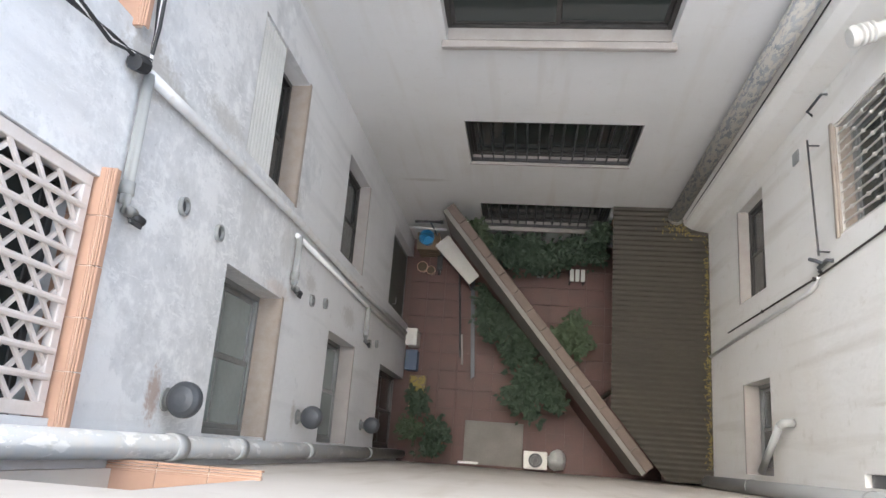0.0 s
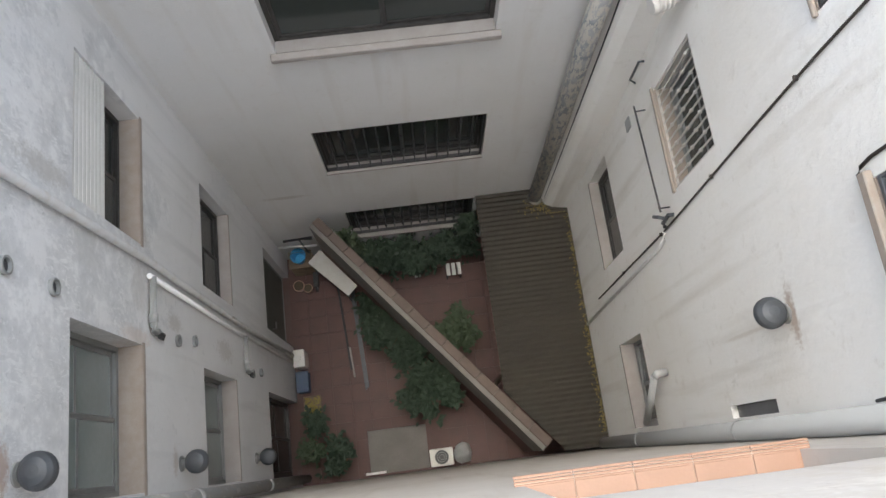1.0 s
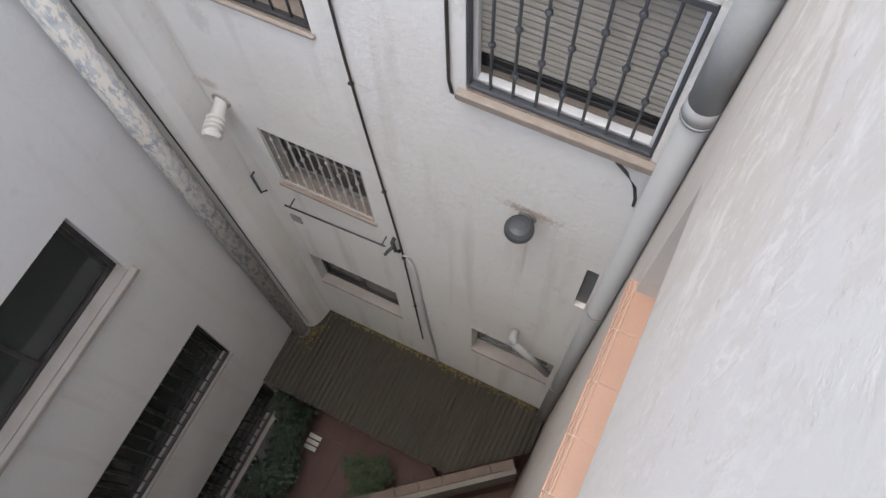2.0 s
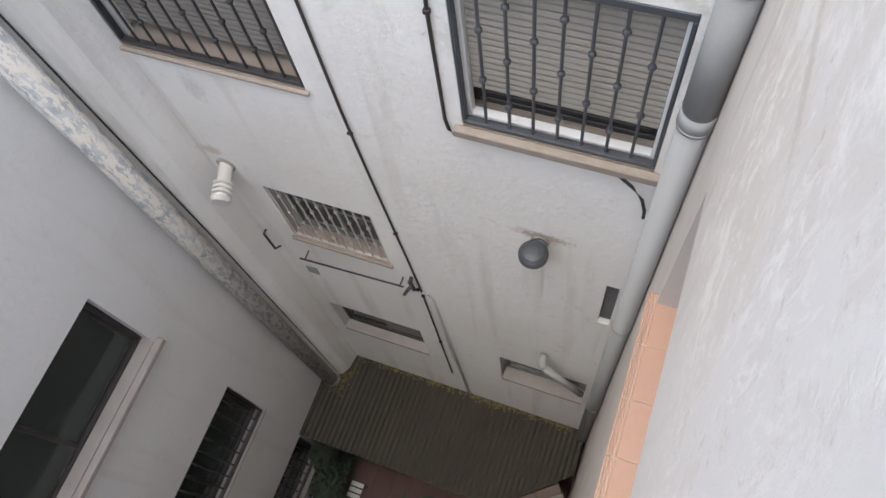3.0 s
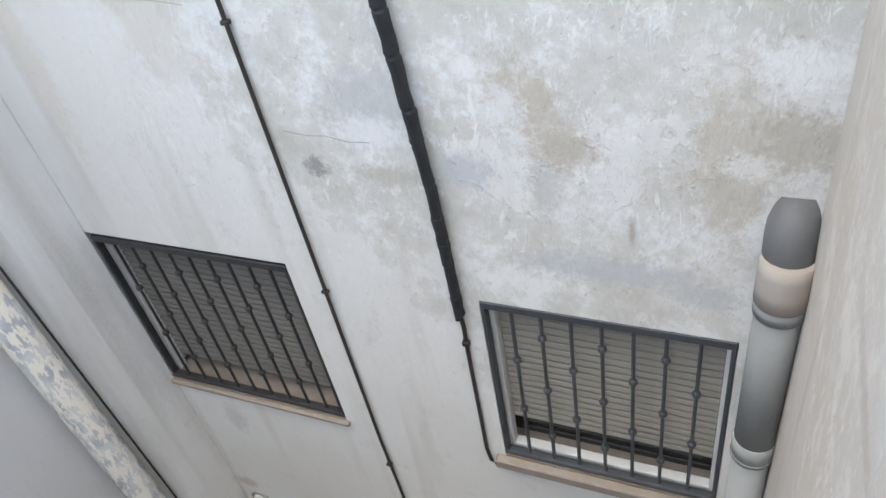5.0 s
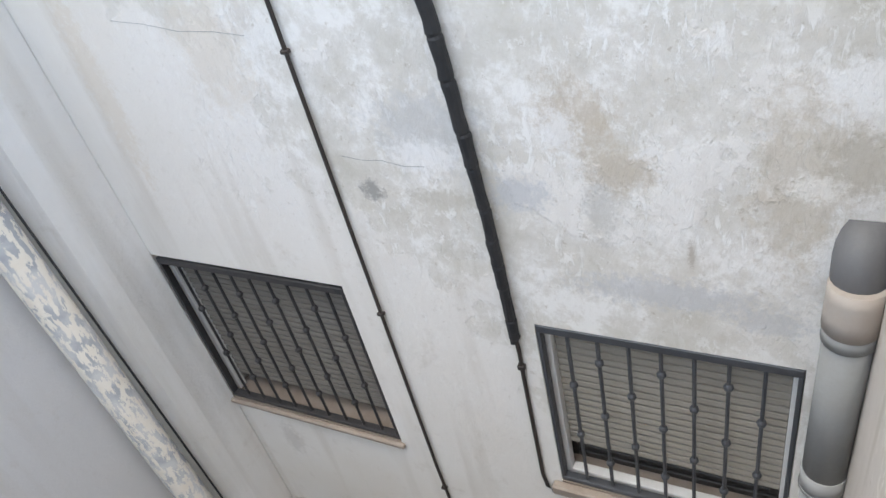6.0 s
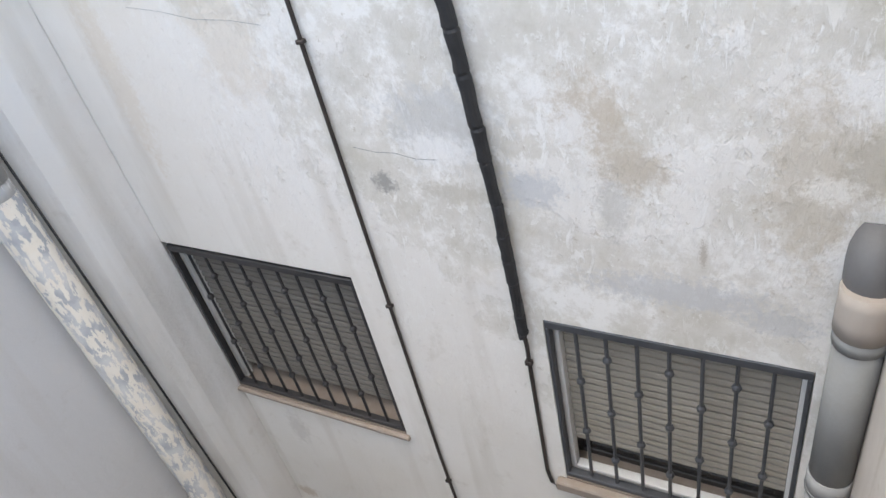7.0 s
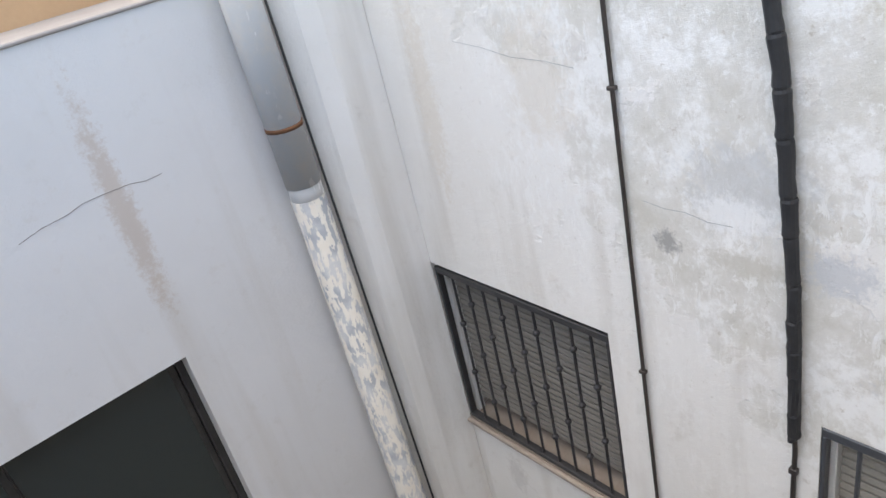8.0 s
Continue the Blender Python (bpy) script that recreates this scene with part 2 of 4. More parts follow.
M_PIPE_LIGHT = worn("pale_grey_pipe", (0.34, 0.345, 0.34), (0.33, 0.33, 0.32), 5, 60, 0.6, 0, 0.5)
M_PIPE_OCHRE = worn("stained_pipe", (0.42, 0.385, 0.345), (0.40, 0.33, 0.27), 5, 60, 0.7, 0, 0.6)
M_PIPE_DARK = worn("dark_grey_pipe", (0.16, 0.16, 0.165), (0.1, 0.1, 0.1), 6, 60, 0.55)
M_CABLE = worn("black_rubber", (0.015, 0.016, 0.018), (0.04, 0.04, 0.042), 12, 80, 0.6, 0, 0.5)
M_RUST = worn("rusty_steel", (0.20, 0.09, 0.04), (0.06, 0.035, 0.025), 20, 90, 0.8, 0.2, 0.7)
M_LATTICE = worn("cream_painted_wood", (0.68, 0.62, 0.58), (0.50, 0.42, 0.36), 9, 60, 0.6, 0, 0.4)
M_TERRA = worn("terracotta_tile", (0.46, 0.285, 0.20), (0.38, 0.225, 0.155), 6, 60, 0.45, 0, 0.5)
M_GROUT = worn("pale_grout", (0.62, 0.50, 0.40), (0.4, 0.32, 0.26), 8, 60, 0.9, 0, 0.5)
M_FLUE = worn("slate_grey_cap", (0.05, 0.056, 0.065), (0.09, 0.09, 0.092), 10, 60, 0.5, 0.2, 0.4)
M_VENTWHITE = worn("white_plastic", (0.62, 0.61, 0.58), (0.5, 0.47, 0.42), 9, 60, 0.4, 0, 0.4)
M_FLOOR = worn("red_floor_tile", (0.11, 0.05, 0.041), (0.065, 0.037, 0.032), 2.0, 30, 0.6, 0, 0.7)
M_JOINT = worn("floor_joint", (0.10, 0.058, 0.05), (0.12, 0.09, 0.08), 5, 60, 0.9, 0, 0.5)
M_CONC = worn("concrete", (0.22, 0.21, 0.195), (0.14, 0.13, 0.12), 3, 40, 0.9, 0, 0.6)
M_CEMENT = worn("grey_cement_render", (0.21, 0.20, 0.185), (0.13, 0.12, 0.11), 3, 40, 0.9, 0, 0.6)
M_COPING = worn("brown_coping", (0.15, 0.115, 0.095), (0.095, 0.075, 0.065), 4, 40, 0.85, 0, 0.6)
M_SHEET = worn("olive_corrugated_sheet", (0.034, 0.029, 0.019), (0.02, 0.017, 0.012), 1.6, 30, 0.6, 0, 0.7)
M_MOSS = worn("moss_and_leaf_litter", (0.20, 0.16, 0.05), (0.07, 0.06, 0.03), 14, 60, 0.95, 0, 0.7)
M_LEAF = worn("leaf_green", (0.03, 0.052, 0.027), (0.016, 0.03, 0.016), 4, 30, 0.5, 0, 0.6)
M_LEAF_PALE = worn("leaf_pale", (0.055, 0.08, 0.036), (0.03, 0.05, 0.024), 4, 30, 0.5, 0, 0.6)
M_STEM = worn("plant_stem", (0.10, 0.075, 0.045), (0.05, 0.04, 0.03), 10, 60, 0.9)
M_BLUE = worn("blue_plastic", (0.04, 0.30, 0.55), (0.03, 0.18, 0.36), 6, 50, 0.4, 0, 0.4)
M_DARK = worn("dark_plastic", (0.03, 0.03, 0.033), (0.06, 0.06, 0.06), 8, 60, 0.55)
M_WOOD = worn("grey_wood", (0.25, 0.18, 0.12), (0.12, 0.09, 0.065), 8, 60, 0.8)
M_INNER = worn("dim_room_wall", (0.30, 0.28, 0.26), (0.2, 0.19, 0.18), 2, 30, 0.9)
M_OCHRE = worn("ochre_paint", (0.62, 0.40, 0.22), (0.5, 0.30, 0.16), 2, 40, 0.9)
M_NAVY = worn("navy_plastic", (0.02, 0.05, 0.11), (0.04, 0.07, 0.12), 6, 50, 0.45)
M_YELLOW = worn("dry_yellow_leaf", (0.36, 0.29, 0.08), (0.16, 0.12, 0.05), 10, 60, 0.8)
M_BROWNPIPE = worn("dark_brown_conduit", (0.028, 0.023, 0.021), (0.07, 0.055, 0.045), 8, 60, 0.55)
M_REDPAINT = worn("dull_red_wall_paint", (0.13, 0.06, 0.05), (0.08, 0.045, 0.04), 3, 40, 0.8)
M_DOOR = worn("grey_green_door", (0.13, 0.135, 0.115), (0.08, 0.085, 0.07), 3, 40, 0.6)

M_GLASS, _nt, _b = material("window_glass")
_b.inputs["Base Color"].default_value = (0.035, 0.043, 0.041, 1)
_b.inputs["Roughness"].default_value = 0.06
_b.inputs["IOR"].default_value = 1.5
_gt = noise_node(_nt, 3.0)
_nt.links.new(ramp(_nt, _gt.outputs[0], [(0.3, grey(0.04)), (0.8, grey(0.18))]).outputs[0], _b.inputs["Roughness"])


# Opaque panes; the opposite wall's reflection and a curtain are put in the colour.
M_GLASS_PALE = worn("pale_reflection_glass", (0.24, 0.27, 0.26), (0.15, 0.17, 0.165), 1.5, 20, 0.2, 0, 0.7, 0.03)


def flaking(name, paint, bare, bare2, scale, cut):
    """Old paint lifting off in sharp-edged flakes."""
    m, nt, b = material(name)
    tc = nt.nodes.new("ShaderNodeTexCoord")
    mp = nt.nodes.new("ShaderNodeMapping")
    mp.inputs["Scale"].default_value = (1.0, 1.0, 0.32)
    nt.links.new(tc.outputs["Object"], mp.inputs[0])
    n = nt.nodes.new("ShaderNodeTexNoise")
    n.inputs["Scale"].default_value, n.inputs["Detail"].default_value, n.inputs["Roughness"].default_value = scale, 9, 0.66
    nt.links.new(mp.outputs[0], n.inputs["Vector"])
    mask = ramp(nt, n.outputs[0], [(cut, grey(0)), (cut + 0.015, grey(1))])
    tone = mix(nt, ramp(nt, noise_node(nt, 5, 5).outputs[0], [(0.4, grey(0)), (0.6, grey(1))]).outputs[0], bare, bare2)
    dirt = ramp(nt, noise_node(nt, 9, 6, 0.7).outputs[0], [(0.45, grey(0)), (0.75, grey(0.55))])
    nt.links.new(mix(nt, mask.outputs[0], mix(nt, dirt.outputs[0], paint, (0.50, 0.44, 0.36)), tone), b.inputs["Base Color"])
    b.inputs["Roughness"].default_value = 0.8
    inv = nt.nodes.new("ShaderNodeMath")
    inv.operation = "SUBTRACT"
    inv.inputs[0].default_value = 1.0
    nt.links.new(mask.outputs[0], inv.inputs[1])
    bump(nt, b, inv.outputs[0], 0.5, 0.004)
    return m


M_FLAKE = flaking("flaking_white_paint", (0.53, 0.51, 0.46), (0.26, 0.275, 0.295), (0.40, 0.405, 0.41), 26.0, 0.495)
M_SCALE = flaking("weathered_grey_plastic", (0.40, 0.41, 0.415), (0.58, 0.58, 0.57), (0.50, 0.50, 0.49), 9.0, 0.57)
M_SCUFF = flaking("scuffed_white_paint", (0.68, 0.68, 0.68), (0.42, 0.40, 0.37), (0.5, 0.47, 0.42), 6.0, 0.62)


# ---- mesh helpers ----
def part(name, bm, mat, parent=None, label="", smooth=False):
    me = bpy.data.meshes.new(name)
    bmesh.ops.recalc_face_normals(bm, faces=bm.faces[:])
    bm.to_mesh(me)
    bm.free()
    for m in (mat if isinstance(mat, (list, tuple)) else [mat]):
        me.materials.append(m)
    if smooth:
        for p in me.polygons:
            p.use_smooth = True
    ob = new(name, me)
    if parent:
        ob.parent = parent
    if label:
        ob["label"] = label
    return ob


def share(name, ob, parent, m):
    """Another object on the same mesh."""
    o = new(name, ob.data)
    o.parent = parent
    o.matrix_basis = m
    return o


def thing(name, label, category, at=(0, 0, 0), group="", kind=""):
    ob = new(name)
    ob.location = at
    ob.empty_display_size = 0.1
    return tagged(ob, label, category, group, kind)


def brick(bm, a, b, bevel=0.0):
    """A box between two corners, its edges rounded off by bevel."""
    lo = [min(p, q) for p, q in zip(a, b)]
    hi = [max(p, q) for p, q in zip(a, b)]
    vs = [bm.verts.new((x, y, z)) for x in (lo[0], hi[0]) for y in (lo[1], hi[1]) for z in (lo[2], hi[2])]
    fs = [bm.faces.new([vs[i] for i in f]) for f in ((0, 1, 3, 2), (4, 6, 7, 5), (0, 4, 5, 1), (2, 3, 7, 6), (0, 2, 6, 4), (1, 5, 7, 3))]
    if bevel:
        edges = list({e for f in fs for e in f.edges})
        bmesh.ops.bevel(bm, geom=edges, offset=bevel, segments=1, affect="EDGES", clamp_overlap=True)
    return bm


def tube(bm, pts, r, n=10, caps=True):
    """A round tube along points; r is one radius or one for each point."""
    pts = [Vector(p) for p in pts]
    rs = r if isinstance(r, (list, tuple)) else [r] * len(pts)
    rings = []
    for i, p in enumerate(pts):
        t = (pts[min(i + 1, len(pts) - 1)] - pts[max(i - 1, 0)]).normalized()
        up = Vector((0, 0, 1)) if abs(t.z) < 0.9 else Vector((0, 1, 0))
        a = t.cross(up).normalized()
        b = t.cross(a).normalized()
        rings.append([bm.verts.new(p + rs[i] * (math.cos(2 * math.pi * k / n) * a + math.sin(2 * math.pi * k / n) * b)) for k in range(n)])
    for r0, r1 in zip(rings, rings[1:]):
        for k in range(n):
            bm.faces.new((r0[k], r0[(k + 1) % n], r1[(k + 1) % n], r1[k]))
    if caps:
        bm.faces.new(rings[0][::-1])
        bm.faces.new(rings[-1])
    return bm


def B():
    return bmesh.new()


# ---- the shaft: four walls round a small patio ----
XL, XR, YF, TOP = -2.49, 2.24, 3.986, 13.0
WTOP = 12.6
YS, FTOP = 0.02, 12.47
THICK = 0.28


def on_far(u, v, d):
    return Vector((u, YF - d, v))


def on_left(u, v, d):
    return Vector((XL + d, u, v))


def on_right(u, v, d):
    return Vector((XR - d, u, v))


def on_south(u, v, d):
    return Vector((u, YS + d, v))


def wall(name, put, u0, u1, v0, v1, holes, mat, label):
    """A wall with real openings (u0, u1, v0, v1), its reveals and its back."""
    us = sorted({u0, u1, *[h[0] for h in holes], *[h[1] for h in holes]})
    vs = sorted({v0, v1, *[h[2] for h in holes], *[h[3] for h in holes]})
    bm = B()
    cache = {}

    def vert(u, v, d):
        k = (round(u, 4), round(v, 4), d)
        if k not in cache:
            cache[k] = bm.verts.new(put(u, v, d))
        return cache[k]

    def solid(i, j):
        if not (0 <= i < len(us) - 1 and 0 <= j < len(vs) - 1):
            return False
        cu, cv = (us[i] + us[i + 1]) / 2, (vs[j] + vs[j + 1]) / 2
        return not any(h[0] < cu < h[1] and h[2] < cv < h[3] for h in holes)

    for i in range(len(us) - 1):
        for j in range(len(vs) - 1):
            if not solid(i, j):
                continue
            a, b, c, e = us[i], us[i + 1], vs[j], vs[j + 1]
            for d in (0.0, -THICK):
                bm.faces.new([vert(a, c, d), vert(b, c, d), vert(b, e, d), vert(a, e, d)])
            for (p, q), (ii, jj) in ((((a, c), (b, c)), (i, j - 1)), (((a, e), (b, e)), (i, j + 1)), (((a, c), (a, e)), (i - 1, j)), (((b, c), (b, e)), (i + 1, j))):
                if not solid(ii, jj):
                    bm.faces.new([vert(*p, 0.0), vert(*q, 0.0), vert(*q, -THICK), vert(*p, -THICK)])
    return tagged(part(name, bm, mat), label, "wall", kind="structure")


# openings: along the wall from, to; sill, lintel
FAR = [(-1.17, 0.85, 0.95, 2.17), (-1.203, 0.871, 3.80, 5.073), (-1.24, 0.835, 6.84, 7.93), (-1.24, 0.745, 9.45, 10.74)]
LEFT = [(2.37, 3.65, 0.0, 2.03), (0.21, 1.41, 0.0, 2.22), (2.31, 3.50, 4.02, 5.155), (0.225, 1.40, 4.0, 5.24), (2.26, 3.44, 6.90, 8.11), (0.225, 1.395, 6.90, 8.12),
        (2.29, 3.33, 9.76, 11.0), (0.24, 1.40, 9.76, 11.0)]
RIGHT = [(2.24, 3.43, 3.78, 4.72), (0.235, 1.255, 3.80, 4.71), (2.25, 3.25, 6.70, 7.66), (2.331, 3.70, 9.33, 10.605), (0.211, 1.307, 9.37, 10.567), (0.20, 0.30, 6.80, 7.64)]
SOUTH = [(0.20, 1.555, 9.24, 10.43), (-2.44, -1.70, 9.24, 10.43)]
wall("wall_north", on_far, XL, XR, 0, FTOP, FAR, M_FAR, "white painted render wall with wide dark windows")
wall("wall_west", on_left, -0.26, YF + 0.28, 0, WTOP, LEFT, M_LEFT, "white painted render wall, scuffed and stained")
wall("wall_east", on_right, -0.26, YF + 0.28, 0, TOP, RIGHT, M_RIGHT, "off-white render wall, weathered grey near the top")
wall("wall_south", on_south, XL, XR, 0, 12.8, SOUTH, M_SOUTH, "rough cream render wall under the parapet")

# closed rooms behind the walls
def outer(name, lo, hi):
    tagged(part(name, brick(B(), lo, hi), M_INNER), "plain wall closing the rooms behind", "wall", kind="structure")


outer("wall_outer_north", (XL - 2.2, YF + 2.0, -0.1), (XR + 2.2, YF + 2.2, FTOP))
outer("wall_outer_west", (XL - 2.2, -2.2, -0.1), (XL - 2.0, YF + 2.0, WTOP))
outer("wall_outer_east", (XR + 2.0, -2.2, -0.1), (XR + 2.2, YF + 2.0, TOP))
outer("wall_outer_south", (XL - 2.0, -2.4, -0.1), (XR + 2.0, -2.2, 12.2))
for nm, lo, hi in (("north", (XL - 2.0, YF + 0.28), (XR + 2.0, YF + 2.0)), ("west", (XL - 2.0, -2.2), (XL - 0.28, YF + 0.28)), ("east", (XR + 0.28, -2.2), (XR + 2.0, YF + 0.28)), ("south", (XL - 0.28, -2.2), (XR + 0.28, YS - 0.28))):
    for k, z in enumerate((2.75, 5.65, 8.55, 11.45, TOP)):
        if z == TOP:
            z = {"south": 12.2, "north": FTOP, "west": WTOP}.get(nm, TOP)
        bm = brick(B(), (*lo, z - 0.2), (*hi, z))
        tagged(part("ceiling_%s_%d" % (nm, k + 1), bm, M_INNER), "plain floor slab between the storeys", "slab", kind="structure")

# the far wall ends in a parapet, with an ochre wall set back above it
tagged(part("wall_ochre", brick(B(), (XL - 2.2, YF + 0.5, FTOP), (XR + 2.2, YF + 0.7, 13.4)), M_OCHRE), "ochre painted wall set back above the parapet", "wall", kind="structure")
tagged(part("wall_coping", brick(B(), (XL + 0.003, YF - 0.012, FTOP), (XR - 0.003, YF + 0.5, FTOP + 0.02), 0.006), M_REVEAL), "pale coping along the top of the wall", "coping", kind="structure")

# slanting pier in the far corner behind the rain pipe
bm = B()
plan = [(1.74, YF - 0.003), (1.90, 3.70), (2.00, 3.64), (XR - 0.003, 3.60), (XR - 0.003, YF - 0.003)]
low = [bm.verts.new((x, y, 0.0)) for x, y in plan]
high = [bm.verts.new((x, y + (0.10 if 1.8 < x and y < 3.9 else 0), FTOP - 0.004)) for x, y in plan]
for k in range(5):
    bm.faces.new((low[k], low[(k + 1) % 5], high[(k + 1) % 5], high[k]))
bm.faces.new(low[::-1]), bm.faces.new(high)
tagged(part("wall_pier", bm, M_RIGHT), "off-white render pier filling the wall corner", "pier", kind="structure")


# ---- windows ----
def bar_box(bm, put, u0, u1, v0, v1, d0, d1, bevel=0.004):
    a, b = put(u0, v0, d0), put(u1, v1, d1)
    return brick(bm, a, b, bevel)


def frame_bars(put, u0, u1, v0, v1, d0, d1, w):
    bm = B()
    bar_box(bm, put, u0, u0 + w, v0, v1, d0, d1)
    bar_box(bm, put, u1 - w, u1, v0, v1, d0, d1)
    bar_box(bm, put, u0 + w, u1 - w, v0, v0 + w, d0, d1)
    bar_box(bm, put, u0 + w, u1 - w, v1 - w, v1, d0, d1)
    return bm


def glazing(win, put, u0, u1, v0, v1, recess, mat, w=0.045, leaves=2, cross=(), glass=None):
    """Fixed frame, leaves side by side with their panes, and rails across them."""
    part("window_frame", frame_bars(put, u0, u1, v0, v1, -recess - 0.05, -recess, w), mat, win)
    n = leaves
    iu0, iu1, iv0, iv1 = u0 + w, u1 - w, v0 + w, v1 - w
    for k in range(n):
        a = iu0 + (iu1 - iu0) * k / n - (0.015 if k else 0)
        b = iu0 + (iu1 - iu0) * (k + 1) / n + (0.015 if k < n - 1 else 0)
        off = -recess - 0.012 - 0.02 * (k % 2)
        leaf = part("sash", frame_bars(put, a, b, iv0, iv1, off - 0.018, off, 0.04), mat, win)
        for c in cross:
            v = iv0 + (iv1 - iv0) * c
            part("glazing_bar", bar_box(B(), put, a + 0.04, b - 0.04, v - 0.02, v + 0.02, off - 0.014, off - 0.002), mat, leaf)
        pane = part("pane", bar_box(B(), put, a + 0.035, b - 0.035, iv0 + 0.035, iv1 - 0.035, off - 0.011, off - 0.007, 0), glass or M_GLASS, leaf)
        pane.visible_shadow = False


def sill(win, put, u0, u1, v, out, thick, mat, over=0.05, back=0.2, label=""):
    bm = bar_box(B(), put, u0 - over, u1 + over, v - thick, v, 0.003, out, 0.008)
    part("window_sill", bm, mat, win, label)
    part("sill_bed", bar_box(B(), put, u0 + 0.003, u1 - 0.003, v - thick * 0.5, v + 0.004, -back, 0.003, 0), mat, win)


def blind(win, put, u0, u1, v0, v1, recess, mat, pitch=0.045, tilt=0.012):
    """A roller shutter let down to v0: ribbed slats, each its own piece."""
    n = int((v1 - v0) / pitch)
    first = None
    for k in range(n):
        v = v0 + (v1 - v0) * k / n
        p = (v1 - v0) / n
        if first is None:
            bm = B()
            sec = [(0, -0.012), (0.12, -0.003), (0.5, 0.003), (0.88, -0.003), (1, -0.012)]
            rows = []
            for s, d in sec:
                rows.append([bm.verts.new(put(u, v0 + s * p * 0.985, -recess + d)) for u in (u0, u1)])
            for s, d in reversed(sec):
                rows.append([bm.verts.new(put(u, v0 + s * p * 0.985, -recess + d - 0.008)) for u in (u0, u1)])
            for r0, r1 in zip(rows, rows[1:] + rows[:1]):
                bm.faces.new((r0[0], r0[1], r1[1], r1[0]))
            bm.faces.new([r[0] for r in rows])
            bm.faces.new([r[1] for r in rows][::-1])
            first = part("blind_slat", bm, mat, win)
        else:
            share("blind_slat", first, win, Matrix.Translation((0, 0, v - v0)))


def window(no, label, kind_cat="window"):
    return thing("window_%d" % no, label, kind_cat, kind="structure")


def tiled_sill(win, put, u0, u1, v, out, back, n):
    """Terracotta sill tiles with a grooved nose, laid in a row with pale joints."""
    w = (u1 - u0) / n
    part("sill_bed", bar_box(B(), put, u0 + 0.004, u1 - 0.004, v - 0.035, v - 0.007, -back, out - 0.03, 0), M_GROUT, win)
    first = None
    for k in range(n):
        if first is None:
            bm = B()
            bar_box(bm, put, u0 + 0.002, u0 + w - 0.002, v - 0.016, v, -back, out - 0.052, 0.002)
            for g in range(4):
                d = out - 0.052 + 0.013 * g
                bar_box(bm, put, u0 + 0.002, u0 + w - 0.002, v - 0.016 - 0.001 * g, v - 0.0015 - 0.0015 * g, d, d + 0.0105, 0.0025)
            bar_box(bm, put, u0 + 0.002, u0 + w - 0.002, v - 0.05, v - 0.008, out - 0.012, out - 0.001, 0.003)
            first = part("tile", bm, M_TERRA, win)
        else:
            share("tile", first, win, Matrix.Translation(put(u0 + w * k, 0, 0) - put(u0, 0, 0)))


# far wall
w1 = window(1, "wide dark bronze sliding window behind ground-floor plants")
glazing(w1, on_far, *FAR[0], 0.13, M_ALU_DARK)
sill(w1, on_far, -1.17, 0.85, 0.95, 0.05, 0.06, M_REVEAL)
w2 = window(2, "wide dark bronze sliding window with a white stone sill")
glazing(w2, on_far, *FAR[1], 0.12, M_ALU_DARK)
sill(w2, on_far, *FAR[1][:2], 3.80, 0.015, 0.03, M_REVEAL, 0.01)
w3 = window(3, "wide dark bronze sliding window with a pinkish stone sill")
glazing(w3, on_far, *FAR[2], 0.12, M_ALU_DARK)
sill(w3, on_far, *FAR[2][:2], 6.84, 0.075, 0.07, M_REVEAL)
w4 = window(4, "wide dark sliding window recessed in the white wall")
glazing(w4, on_far, *FAR[3], 0.12, M_ALU_DARK)
sill(w4, on_far, *FAR[3][:2], 9.45, 0.05, 0.09, M_REVEAL)
# left wall
door = thing("door_1", "grey-green metal door standing closed at patio level", "door", kind="structure")
part("door_leaf", bar_box(B(), on_left, 2.41, 3.61, 0.01, 1.99, -0.16, -0.12), M_DOOR, door)
part("door_frame", frame_bars(on_left, 2.373, 3.647, 0.0, 2.027, -0.17, -0.11, 0.04), M_ALU_GREY, door)
part("handle", tube(B(), [on_left(2.55, 1.0, -0.12), on_left(2.55, 1.0, -0.07), on_left(2.66, 1.0, -0.07)], 0.01, 8), M_ALU_GREY, door)
door2 = thing("door_2", "glazed dark patio door at ground level", "door", kind="structure")
glazing(door2, on_left, 0.21, 1.41, 0.003, 2.217, 0.16, M_ALU_DARK, cross=(0.45,))
w6 = window(6, "dark aluminium sliding window with a pale sill")
glazing(w6, on_left, *LEFT[2], 0.13, M_ALU_DARK, cross=(0.5,))
sill(w6, on_left, *LEFT[2][:2], 4.02, 0.008, 0.04, M_REVEAL, 0.0)
w7 = window(7, "grey aluminium sliding window with a pale sill")
glazing(w7, on_left, *LEFT[3], 0.17, M_ALU_GREY, cross=(0.5,), glass=M_GLASS_PALE)
sill(w7, on_left, *LEFT[3][:2], 4.0, 0.008, 0.04, M_REVEAL, 0.0)
w8 = window(8, "window with its pale shutter half let down")
glazing(w8, on_left, *LEFT[4], 0.17, M_ALU_DARK)
blind(w8, on_left, 2.265, 3.435, 7.54, 8.105, 0.016, M_BLINDW, 0.06)
sill(w8, on_left, *LEFT[4][:2], 6.90, 0.012, 0.05, M_MARBLE, 0.02)
w9 = window(9, "grey aluminium window with a worn pinkish sill")
glazing(w9, on_left, *LEFT[5], 0.19, M_ALU_GREY, cross=(0.55,), glass=M_GLASS_PALE)
sill(w9, on_left, *LEFT[5][:2], 6.90, 0.012, 0.05, M_MARBLE, 0.02)
w10 = window(10, "window with an orange terracotta sill")
glazing(w10, on_left, *LEFT[6], 0.15, M_ALU_WHITE)
